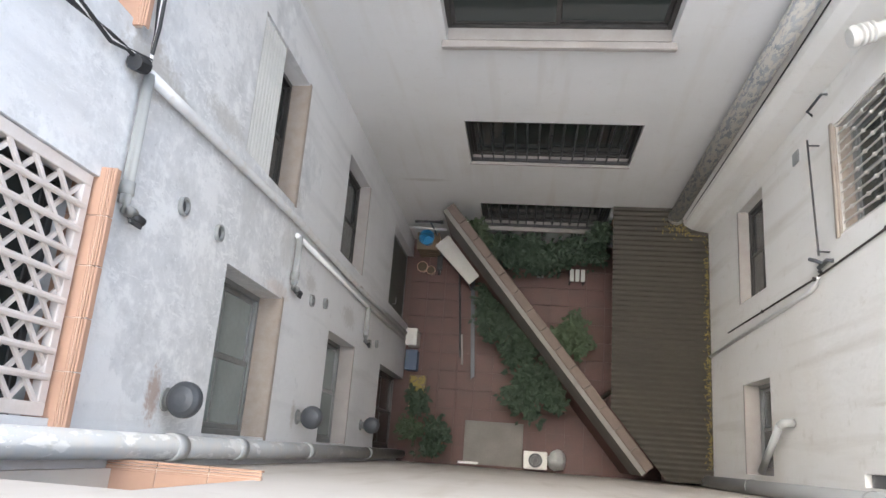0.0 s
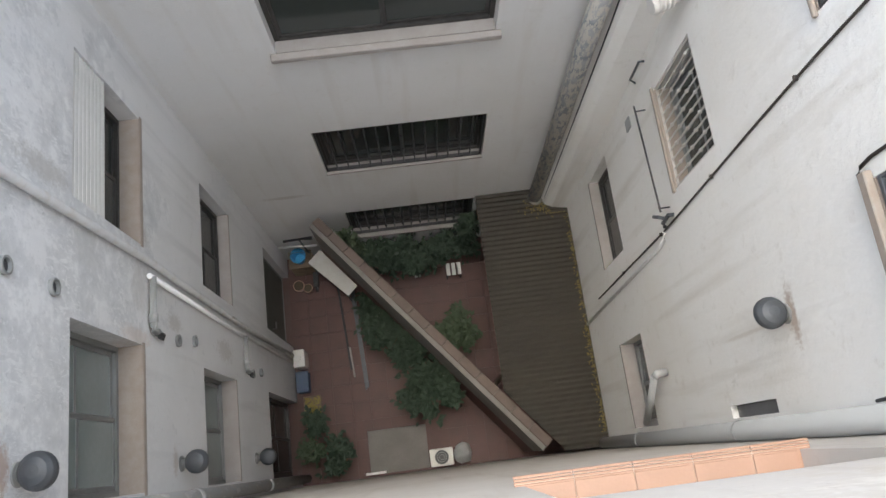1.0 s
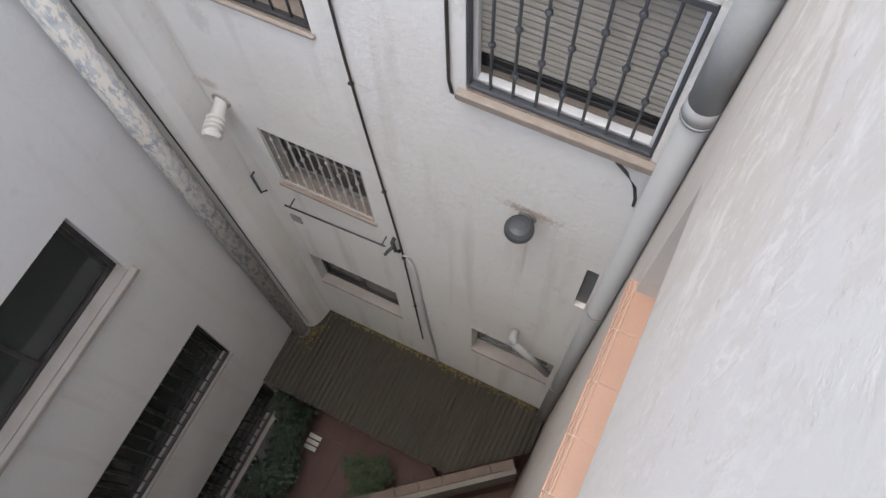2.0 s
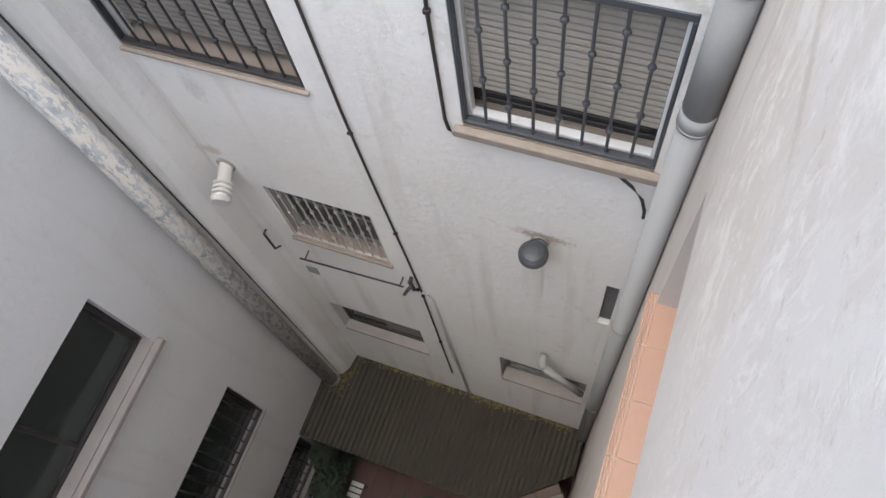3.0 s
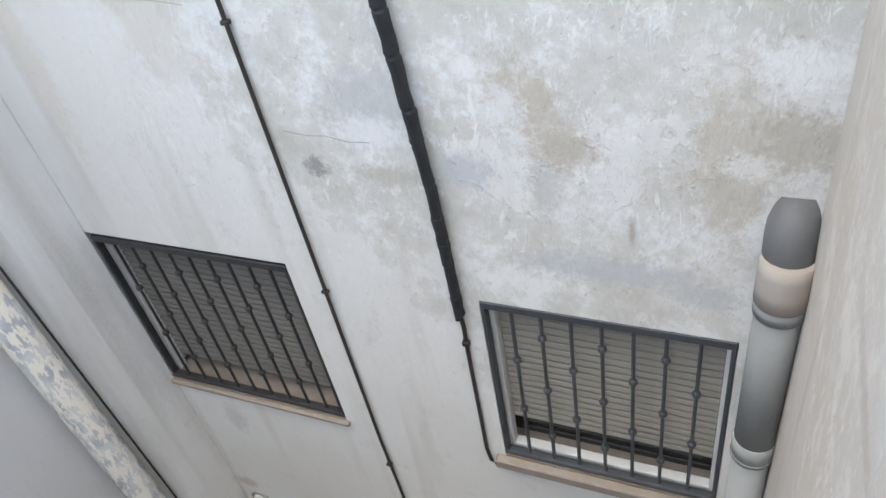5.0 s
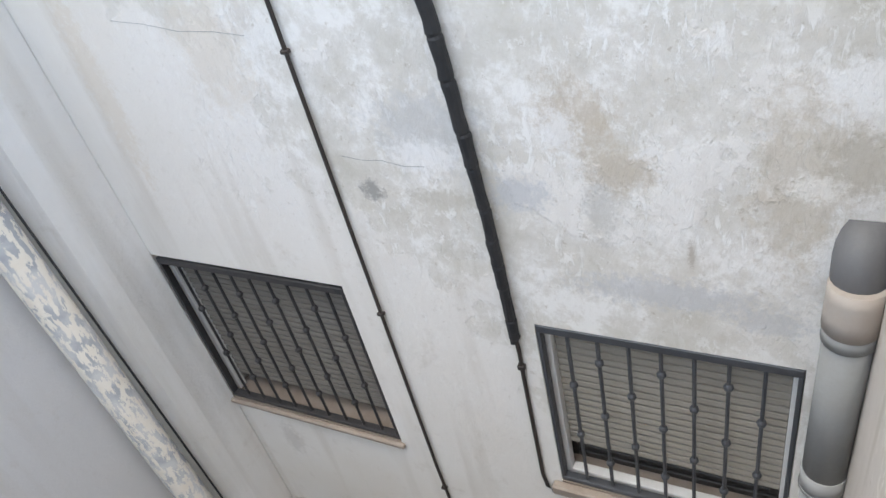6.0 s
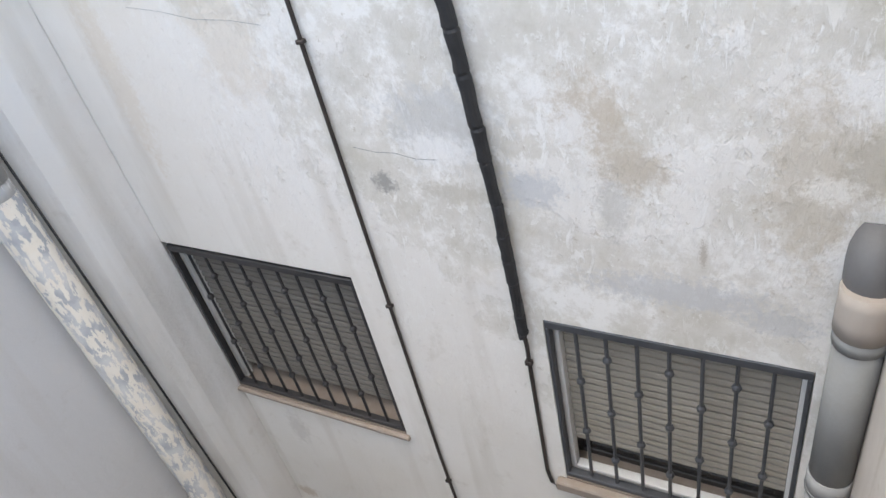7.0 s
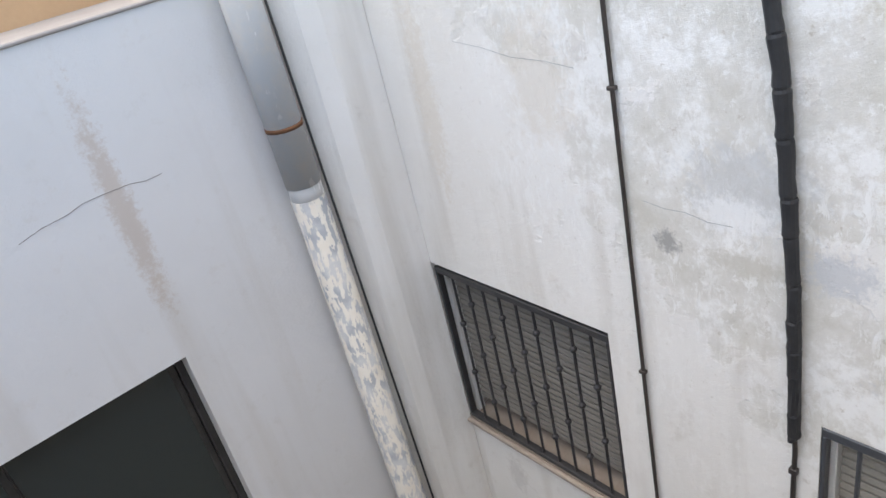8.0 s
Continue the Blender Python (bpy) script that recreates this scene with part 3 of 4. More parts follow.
tiled_sill(w10, on_left, 2.25, 3.38, 9.77, 0.07, 0.14, 5)
w11 = window(11, "window with a terracotta sill behind white lattice")
glazing(w11, on_left, *LEFT[7], 0.20, M_ALU_DARK)
tiled_sill(w11, on_left, 0.20, 1.455, 9.77, 0.08, 0.14, 5)

# right wall
w12 = window(12, "small deep window with a dark frame")
glazing(w12, on_right, *RIGHT[0], 0.12, M_ALU_DARK, cross=(0.5,))
sill(w12, on_right, *RIGHT[0][:2], 3.78, 0.01, 0.05, M_REVEAL, 0.0)
w13 = window(13, "small deep window with dark panes")
glazing(w13, on_right, *RIGHT[1], 0.16, M_ALU_GREY, cross=(0.4,))
sill(w13, on_right, *RIGHT[1][:2], 3.80, 0.01, 0.05, M_REVEAL, 0.0)
w14 = window(14, "white framed sliding window with a pink stone sill")
glazing(w14, on_right, *RIGHT[2], 0.14, M_ALU_GREY, cross=(0.5,))
sill(w14, on_right, *RIGHT[2][:2], 6.70, 0.03, 0.05, M_MARBLE, 0.03)
w15 = window(15, "window with a grey-brown roller shutter let down")
glazing(w15, on_right, *RIGHT[3], 0.20, M_ALU_GREY)
part("shutter_guide", bar_box(B(), on_right, 3.655, 3.69, 9.335, 10.60, -0.13, -0.07), M_ALU_WHITE, w15)
blind(w15, on_right, 2.345, 3.652, 9.44, 10.60, 0.12, M_BLIND_DARK, 0.045)
sill(w15, on_right, *RIGHT[3][:2], 9.33, 0.035, 0.035, M_MARBLE, 0.03)
w16 = window(16, "white framed window with a grey roller shutter almost closed")
# Dark frame colour puts in the shade of the gap under the shutter.
glazing(w16, on_right, 0.211, 1.307, 9.376, 10.567, 0.18, M_ALU_DARK, leaves=1)
part("shutter_guide", frame_bars(on_right, 0.216, 1.302, 9.377, 10.562, -0.115, -0.06, 0.036), M_ALU_WHITE, w16)
blind(w16, on_right, 0.254, 1.264, 9.60, 10.525, 0.10, M_BLIND, 0.045)
sill(w16, on_right, *RIGHT[4][:2], 9.37, 0.055, 0.07, M_MARBLE, 0.045, label="chipped pinkish stone sill")

# Dark panel added inside the slot to stand for its shade.
niche = tagged(part("slot_shade_panel", bar_box(B(), on_right, 0.203, 0.297, 6.803, 7.637, -0.16, -0.05, 0.003), M_PIPE_DARK), "dark grey panel added for the shade in a narrow wall slot", "vent", kind="structure")

# near wall
w17 = window(17, "window with orange terracotta sill tiles and white reveals")
glazing(w17, on_south, *SOUTH[0], 0.2, M_ALU_WHITE)
tiled_sill(w17, on_south, 0.155, 1.612, 9.252, 0.049, 0.2, 5)
w18 = window(18, "narrow window with orange terracotta sill tiles")
glazing(w18, on_south, *SOUTH[1], 0.2, M_ALU_WHITE, leaves=1)
tiled_sill(w18, on_south, -2.475, -1.65, 9.252, 0.049, 0.2, 3)


# ---- window grilles ----
def grille(label, put, u0, u1, v0, v1, d, n, mat, knots=2, bar=0.0095, rail=0.023, group=""):
    g = thing("window_grille", label, "grille", group=group)
    part("top_rail", bar_box(B(), put, u0, u1, v1 - 2 * rail, v1, d - rail, d + rail, 0.004), mat, g)
    part("bottom_rail", bar_box(B(), put, u0, u1, v0, v0 + 1.4 * rail, d - rail, d + rail, 0.004), mat, g)
    for u in (u0, u1 - 0.02):
        part("side_post", bar_box(B(), put, u, u + 0.02, v0 + 1.4 * rail, v1 - 2 * rail, d - rail, d + rail, 0.004), mat, g)
    lo, hi = v0 + 1.4 * rail, v1 - 2 * rail
    made = {}
    for k in range(n):
        u = u0 + (u1 - u0) * (k + 1) / (n + 1)
        if k % 2 not in made:
            fr = (0.18, 0.52, 0.86) if k % 2 else (0.35, 0.69)
            if knots == 1:
                fr = (0.72,) if k % 2 else (0.28,)
            bm = tube(B(), [put(0, lo, d), put(0, hi, d)], bar, 6)
            for f in fr:
                v = lo + (hi - lo) * f
                tube(bm, [put(0, v + s, d) for s in (-0.022, -0.012, 0, 0.012, 0.022)], [bar * 0.9, bar * 1.9, bar * 2.3, bar * 1.9, bar * 0.9], 8)
            o = part("bar", bm, mat, g, smooth=False)
            made[k % 2] = o
            o.location = put(u, 0, 0) - put(0, 0, 0)
        else:
            share("bar", made[k % 2], g, Matrix.Translation(put(u, 0, 0) - put(0, 0, 0)))
    return g


grille("dark grey iron window grille with knotted bars", on_right, 0.214, 1.304, 9.385, 10.563, -0.02, 7, M_GREYIRON, group="iron window grilles")
grille("black iron window grille with knotted bars", on_right, 2.334, 3.665, 9.345, 10.585, -0.02, 9, M_IRON, group="iron window grilles")
grille("white painted iron window grille with knotted bars", on_right, 2.255, 3.245, 6.715, 7.650, -0.02, 10, M_WHITEIRON, bar=0.0085, rail=0.011, group="iron window grilles")
grille("dark iron bars over a wide window", on_far, -1.195, 0.862, 3.82, 5.06, -0.04, 13, M_IRON, group="far window bars")
grille("dark iron bars over the ground-floor window", on_far, -1.16, 0.84, 0.97, 2.15, -0.04, 13, M_IRON, group="far window bars")


# ---- pipes and cables on the walls ----
def pipe(name, label, runs, category="pipe", group=""):
    """Runs of tube (part name, points, radius, material) that make one pipe."""
    t = thing(name, label, category, group=group)
    for pname, pts, r, mat in runs:
        part(pname, tube(B(), pts, r, 20), mat, t, smooth=False)
    for o in t.children:
        for p in o.data.polygons:
            p.use_smooth = len(p.vertices) == 4
    return t


def ring(at, r, h, axis=2):
    a, b = list(at), list(at)
    a[axis] -= h / 2
    b[axis] += h / 2
    return [tuple(a), tuple(b)]


PX, PY = 2.16, 0.10
pipe("rain_pipe", "grey plastic rain pipe with clamps in the wall corner", [
    ("lower_run", [(PX, PY, 0.0), (PX, PY, 10.02)], 0.078, M_PIPE_LIGHT),
    ("socket", [(PX, PY, 9.98), (PX, PY, 10.10)], 0.086, M_PIPE_LIGHT),
    ("clamp", ring((PX, PY, 9.99), 0, 0.018), 0.089, M_PIPE),
    ("middle_run", [(PX, PY, 10.06), (PX, PY, 10.88)], 0.082, M_PIPE),
    ("coupling", [(PX, PY, 10.85), (PX, PY, 10.91)], 0.089, M_PIPE),
    ("stained_elbow", [(PX, PY, 10.91), (PX, PY, 10.98), (PX + 0.004, PY, 11.04), (PX + 0.01, PY, 11.09)], [0.092, 0.092, 0.09, 0.09], M_PIPE_OCHRE),
    ("upper_end", [(PX + 0.005, PY, 11.02), (PX + 0.14, PY, 11.26)], 0.086, M_PIPE_DARK),
    ("clamp", ring((PX, PY, 7.1), 0, 0.02), 0.084, M_PIPE),
    ("clamp", ring((PX, PY, 4.2), 0, 0.02), 0.084, M_PIPE)])
pipe("rain_pipe", "weathered grey rain pipe with pale scale in the wall corner", [
    ("run", [(XL + 0.085, 0.135, 0.0), (XL + 0.085, 0.135, 12.4)], 0.07, M_SCALE),
    *[("socket", [(XL + 0.085, 0.135, z), (XL + 0.085, 0.135, z + 0.14)], 0.08, M_SCALE) for z in (2.9, 5.8, 7.6, 8.6)]])
pipe("rain_pipe", "pale rain pipe with flaking paint and a rusty clamp", [
    ("painted_run", [(1.76, 3.84, 2.26), (1.675, 3.87, 11.30)], 0.10, M_FLAKE),
    ("coupling", [(1.676, 3.87, 11.22), (1.675, 3.87, 11.42)], 0.096, M_SCALE),
    ("upper_run", [(1.675, 3.87, 11.38), (1.66, 3.87, 12.9)], 0.10, M_SCALE),
    ("rusty_clamp", ring((1.673, 3.87, 11.72), 0, 0.024), 0.104, M_RUST),
    ("foot", [(1.775, 3.84, 2.24), (1.775, 3.84, 2.32)], 0.12, M_CONC)])
# Cable below; near the top it stands for the pipe's thin shadow line.
pipe("cable", "thin dark cable and shadow line beside the pale rain pipe", [("cable", [(1.885, 3.76, 2.3), (1.86, 3.80, 7.0), (1.80, 3.885, 12.4)], 0.007, M_CABLE)], "cable")


def run_y(z):
    """Where the long conduit stands on the right wall at a height."""
    return float(np.interp(z, [3.2, 6.3, 9.0, 12.0, 12.95], [1.975, 2.0, 2.115, 2.14, 2.15]))


cond = pipe("conduit", "thin dark conduit clipped up the weathered wall", [("conduit", [(XR - 0.016, run_y(z), z) for z in np.linspace(3.22, 12.95, 14)], 0.0095, M_BROWNPIPE)], "conduit")
for z in (4.6, 6.1, 7.5, 8.96, 10.47, 11.88):
    part("clip", brick(B(), (XR - 0.030, run_y(z) - 0.017, z - 0.009), (XR - 0.002, run_y(z) + 0.019, z + 0.009), 0.003), M_BROWNPIPE, cond)
pipe("conduit", "white painted conduit along the wall foot", [("conduit", [(XR - 0.022, 1.99, 6.22), (XR - 0.022, 1.92, 6.16), (XR - 0.022, 1.90, 6.0), (XR - 0.022, 1.79, 2.3)], 0.02, M_ALU_WHITE)], "conduit")

bundle = thing("cable_bundle", "thick black taped cable bundle hanging down the wall", "cable")
rng = random.Random(4)
ys = lambda z: float(np.interp(z, [10.45, 10.8, 11.2, 11.57, 12.0, 12.95], [1.397, 1.400, 1.412, 1.436, 1.466, 1.60]))
for k in range(5):
    pts, ph = [], k * 2 * math.pi / 5
    for z in np.linspace(10.46 + 0.02 * k, 12.95, 46):
        a = ph + z * 5.0
        pts.append((XR - 0.034 + 0.013 * math.cos(a), ys(z) + 0.012 * math.sin(a) + rng.uniform(-0.002, 0.002), z))
    part("cable", tube(B(), pts, 0.0125, 7), M_CABLE, bundle)
z = 10.49
while z < 12.8:
    h = rng.uniform(0.10, 0.22)
    r = rng.uniform(0.0225, 0.026) + 0.002 * (z - 10.5)
    wrap = [(XR - 0.034, ys(z + h * q) + rng.uniform(-0.0025, 0.0025), z + h * q) for q in (0, 0.08, 0.35, 0.7, 0.95, 1.02)]
    part("tape", tube(B(), wrap, [r * q for q in (0.9, 1.05, 0.96, 1.0, 1.07, 0.92)], 12), M_CABLE, bundle)
    z += h
thin = pipe("cable", "thin black cable running down beside the window", [("cable", [(XR - 0.03, 1.397, 10.5), (XR - 0.014, 1.40, 10.38), (XR - 0.012, 1.405, 10.2), (XR - 0.012, 1.41, 9.40), (XR - 0.012, 1.395, 9.30), (XR - 0.014, 1.36, 9.26)], 0.0105, M_BROWNPIPE)], "cable")
part("clip", brick(B(), (XR - 0.03, 1.385, 10.26), (XR - 0.002, 1.42, 10.29), 0.003), M_BROWNPIPE, thin)
pipe("cable", "black cable sagging under the stone sill", [("cable", [(XR - 0.014, 1.36 - 0.94 * s, 9.30 - 0.03 * math.sin(math.pi * min(1, s * 2.6))) for s in np.linspace(0, 0.38, 9)], 0.007, M_CABLE)], "cable")
pipe("cable", "black cable end curling out under the sill", [("cable", [(XR - 0.03, 0.40, 9.30), (XR - 0.05, 0.30, 9.235), (XR - 0.06, 0.23, 9.14), (XR - 0.06, 0.20, 9.02), (XR - 0.05, 0.195, 8.92)], 0.010, M_CABLE)], "cable")

# left wall pipework
pipe("water_pipe", "white painted water pipe down the scuffed wall", [("main_run", [(XL + 0.05, 2.05, 9.6), (XL + 0.05, 2.06, 9.2), (XL + 0.05, 2.12, 6.86), (XL + 0.05, 2.10, 3.9), (XL + 0.05, 2.17, 0.0)], 0.034, M_SCUFF)])
pipe("water_pipe", "thin white water pipe beside a thicker one", [("run", [(XL + 0.035, 2.00, 6.80), (XL + 0.035, 1.99, 3.9), (XL + 0.035, 2.07, 0.0)], 0.024, M_ALU_WHITE)])
for z, y0, y1 in ((9.60, 2.05, 1.30), (6.76, 2.0, 1.53), (3.60, 1.99, 1.54)):
    p = pipe("branch_pipe", "grey branch pipe ending in a black valve", [
        ("run", [(XL + 0.05, y0, z), (XL + 0.05, y1 + 0.03, z), (XL + 0.05, y1, z - 0.02), (XL + 0.05, y1, z - 0.10)], 0.03, M_PIPE),
        ("collar", [(XL + 0.05, y1 + 0.14, z), (XL + 0.05, y1 + 0.07, z)], 0.038, M_PIPE),
        ("valve", [(XL + 0.05, y1 - 0.01, z - 0.08), (XL + 0.06, y1 - 0.02, z - 0.18)], 0.026, M_DARK)], group="branch pipes")
    part("lever", brick(B(), (XL + 0.07, y1 - 0.07, z - 0.15), (XL + 0.085, y1 - 0.045, z - 0.03), 0.004), M_DARK, p)
wires = thing("cable_bundle", "black and white cables sagging to a wall box", "cable")
for k in range(4):
    o = 0.012 * k
    part("cable", tube(B(), [(XL + 0.05 + o, 1.86 + o, 11.4), (XL + 0.05 + o, 1.93, 10.9), (XL + 0.06 + o, 2.0 + o, 10.4), (XL + 0.06, 2.05 - o, 10.0), (XL + 0.05, 2.07 + o, 9.70), (XL + 0.05, 2.10 + o, 9.62), (XL + 0.05 + o, 2.3, 9.62 + o), (XL + 0.05 + o, 2.52 + o, 9.66), (XL + 0.05 + o, 2.9, 9.8 + o), (XL + 0.05, 3.5, 10.3)], 0.011, 7), M_ALU_WHITE if k == 2 else M_CABLE, wires)
part("cable_tie", tube(B(), [(XL + 0.06, 2.03, 9.78), (XL + 0.06, 2.06, 9.68)], 0.045, 10), M_CABLE, wires)

# vent stubs in the left wall
for y, z in ((1.545, 8.91), (1.543, 8.36), (1.557, 6.04), (1.628, 5.55), (1.56, 3.15), (1.63, 2.68)):
    v = thing("vent_stub", "round grey vent stub set in the wall", "vent", group="vent stubs")
    bm = B()
    for r0, r1, d0, d1 in ((0.058, 0.058, 0.002, 0.03), (0.058, 0.044, 0.03, 0.03), (0.044, 0.044, 0.03, 0.004)):
        a = [[bm.verts.new((XL + d, y + r * math.cos(k * math.pi / 10), z + r * math.sin(k * math.pi / 10))) for k in range(20)] for r, d in ((r0, d0), (r1, d1))]
        for k in range(20):
            bm.faces.new((a[0][k], a[0][(k + 1) % 20], a[1][(k + 1) % 20], a[1][k]))
    part("collar", bm, M_PIPE, v)
    # Dark disc puts the shaded inside of the hole into its colour.
    part("hole_shade_disc", tube(B(), [(XL + 0.002, y, z), (XL + 0.006, y, z)], 0.045, 20), M_DARK, v)


def flue(label, wall_x, out, y, z, r=0.105):
    """A flue that leaves the wall, turns up and carries a round cap."""
    f = thing("flue_outlet", label, "flue", group="flue caps")
    x = wall_x + out
    part("flue_pipe", tube(B(), [(wall_x, y, z - 0.14), (wall_x + 0.8 * out, y, z - 0.14), (x, y, z - 0.11), (x, y, z - 0.02)], 0.045, 14), M_PIPE, f, smooth=True)
    bm = B()
    prof = [(0.001, 0.055), (0.35, 0.052), (0.7, 0.040), (0.93, 0.018), (1.0, 0.0), (1.0, -0.03), (0.94, -0.034), (0.9, -0.02), (0.001, -0.02)]
    rows = [[bm.verts.new((x + r * q * math.cos(k * math.pi / 14), y + r * q * math.sin(k * math.pi / 14), z + h)) for k in range(28)] for q, h in prof]
    for a, b in zip(rows, rows[1:]):
        for k in range(28):
            bm.faces.new((a[k], a[(k + 1) % 28], b[(k + 1) % 28], b[k]))
    bm.faces.new(rows[0]), bm.faces.new(rows[-1][::-1])
    part("cap", bm, M_FLUE, f)
    part("wall_plate", tube(B(), [(wall_x, y, z - 0.14), (wall_x + 0.012 * (1 if out > 0 else -1), y, z - 0.14)], 0.07, 20), M_PIPE, f)
    return f


flue("slate-grey domed flue cap beside a brown smoke stain", XR, -0.17, 0.827, 8.24)
flue("grey domed flue cap beside a brown smoke stain", XL, 0.18, 0.403, 8.84)
flue("grey domed flue cap on the scuffed wall", XL, 0.18, 0.440, 6.16)
flue("grey domed flue cap above the patio door", XL, 0.18, 0.484, 3.32)

wf = thing("flue_terminal", "white ribbed plastic flue terminal sticking out of the wall", "flue")
VY, VZ = 3.50, 7.90
part("tube", tube(B(), [(XR, VY, VZ), (XR - 0.30, VY - 0.09, VZ - 0.03)], 0.058, 20), M_VENTWHITE, wf, smooth=False)
for k, (d, r) in enumerate(((0.16, 0.082), (0.20, 0.084), (0.24, 0.085), (0.285, 0.086))):
    zc = VZ - 0.1 * d
    part("rib", tube(B(), [(XR - d - q, VY - 0.3 * (d + q), zc) for q in (0, 0.006, 0.018, 0.024)], [r * 0.9, r, r, r * 0.9], 22), M_VENTWHITE, wf)
part("end_cap", tube(B(), [(XR - 0.305, VY - 0.092, VZ - 0.031), (XR - 0.33, VY - 0.099, VZ - 0.033)], [0.085, 0.07], 22), M_VENTWHITE, wf)
part("wall_collar", tube(B(), [(XR, VY, VZ), (XR - 0.015, VY, VZ)], 0.085, 20), M_REVEAL, wf)

vp = tagged(part("vent_plate", brick(B(), (XR - 0.02, 3.25, 5.74), (XR - 0.002, 3.38, 5.89), 0.006), M_PIPE), "small grey vent plate on the white wall", "vent")
pipe("waste_pipe", "pale waste pipe slanting across the wall by the window", [
    ("elbow", [(XR - 0.02, 0.74, 5.40), (XR - 0.12, 0.73, 5.42), (XR - 0.15, 0.70, 5.40)], 0.042, M_PIPE_LIGHT),
    ("run", [(XR - 0.15, 0.71, 5.41), (XR - 0.12, 0.27, 4.70)], 0.038, M_PIPE_LIGHT)])
rail = thing("clothes_rail", "dark metal clothes rail on brackets under the window", "rail")
part("rail", tube(B(), [(XR - 0.10, 3.26, 6.36), (XR - 0.10, 2.12, 6.46)], 0.010, 8), M_IRON, rail)
for y in (3.20, 2.16):
    part("bracket", tube(B(), [(XR - 0.002, y, 6.42 + (0.03 if y < 2.5 else -0.04)), (XR - 0.11, y, 6.45 if y < 2.5 else 6.37)], 0.008, 8), M_IRON, rail)
hk = pipe("wall_hook", "dark bent metal hook on the wall", [("hook", [(XR, 3.60, 6.62), (XR - 0.05, 3.60, 6.62), (XR - 0.06, 3.58, 6.30), (XR, 3.56, 6.26)], 0.012, M_GREYIRON)], "hook")
tap = pipe("tap", "old grey tap and pipe joints beside the conduit", [
    ("joint", [(XR, 2.07, 6.50), (XR - 0.05, 2.07, 6.50), (XR - 0.05, 2.05, 6.32), (XR - 0.02, 2.03, 6.26)], 0.02, M_GREYIRON),
    ("spout", [(XR - 0.05, 2.06, 6.42), (XR - 0.11, 2.09, 6.40), (XR - 0.13, 2.12, 6.33)], 0.017, M_GREYIRON)], "tap")

# white lattice in front of a left window
lat = thing("lattice_screen", "white painted wooden lattice screen in a window opening", "lattice")
part("outer_frame", frame_bars(on_left, 0.245, 1.395, 9.79, 10.99, -0.06, -0.015, 0.06), M_LATTICE, lat)
U0, U1, V0, V1 = 0.30, 1.34, 9.85, 10.93


def lath(p, q, d, w=0.03):
    a, b = on_left(*p, d), on_left(*q, d)
    t = (b - a).normalized()
    s = t.cross(Vector((1, 0, 0))).normalized() * w / 2
    n = Vector((0.008, 0, 0))
    bm = B()
    vs = [bm.verts.new(c + i * s + j * n) for c in (a, b) for i, j in ((-1, -1), (1, -1), (1, 1), (-1, 1))]
    for f in ((0, 1, 2, 3), (7, 6, 5, 4), (0, 4, 5, 1), (1, 5, 6, 2), (2, 6, 7, 3), (3, 7, 4, 0)):
        bm.faces.new([vs[i] for i in f])
    part("lath", bm, M_LATTICE, lat)


STEP = 0.17
for k in range(-8, 9):
    for sgn, d in ((1, -0.028), (-1, -0.044)):
        # clip the slanting line u = c + sgn * (v - V0) to the frame
        c = U0 + (k if sgn > 0 else k + 8) * STEP
        ends = []
        for v in (V0, V1):
            u = c + sgn * (v - V0)
            if U0 <= u <= U1:
                ends.append((u, v))
        for u in (U0, U1):
            v = V0 + sgn * (u - c)
            if V0 < v < V1:
                ends.append((u, v))
        if len(ends) == 2 and math.dist(*ends) > 0.08:
            lath(*ends, d, 0.021)
for k in range(1, 9):
    u = U0 + (U1 - U0) * k / 9
    part("upright", tube(B(), [on_left(u, V0 - 0.02, -0.008), on_left(u, V1 + 0.02, -0.008)], 0.016, 8), M_LATTICE, lat)

tagged(part("wall_crack", tube(B(), [(0.31, YF - 0.001, 11.68), (0.42, YF - 0.001, 11.705), (0.55, YF - 0.001, 11.715), (0.63, YF - 0.001, 11.735), (0.74, YF - 0.001, 11.735), (0.86, YF - 0.001, 11.73), (0.93, YF - 0.001, 11.712), (1.02, YF - 0.001, 11.713)], 0.0013, 5), M_COPING), "thin dark crack across the white render", "crack", kind="structure")


for pts in ([(2.06, 11.40), (1.95, 11.385), (1.86, 11.39), (1.76, 11.37), (1.66, 11.375)], [(3.05, 12.02), (2.86, 12.0), (2.68, 11.965), (2.49, 11.96), (2.33, 11.94)]):
    tagged(part("wall_crack", tube(B(), [(XR - 0.0005, y, z) for y, z in pts], 0.001, 5), M_PIPE), "thin grey crack across the off-white render", "crack", kind="structure")


# ---- boundary wall and corrugated roof over the patio ----
A, Z0 = Vector((-1.735, 3.975)), 2.30
E = Vector((1.36, 0.17))
along = (E - A).normalized()
nrm = Vector((-along.y, along.x))
bw = thing("boundary_wall", "rendered boundary wall crossing the patio slantwise", "wall", kind="structure")


def slab(a, b, half, z0, z1, bevel=0.0, lift=0.0):
    bm = B()
    pts = [a - half * nrm, a + half * nrm, b + half * nrm, b - half * nrm]
    lo = [bm.verts.new((p.x, p.y, z0)) for p in pts]
    hi = [bm.verts.new((p.x, p.y, z1)) for p in pts]
    bm.faces.new(lo[::-1]), bm.faces.new(hi)
    for k in range(4):
        bm.faces.new((lo[k], lo[(k + 1) % 4], hi[(k + 1) % 4], hi[k]))
    if bevel:
        bmesh.ops.bevel(bm, geom=bm.edges[:], offset=bevel, segments=1, affect="EDGES")
    return bm


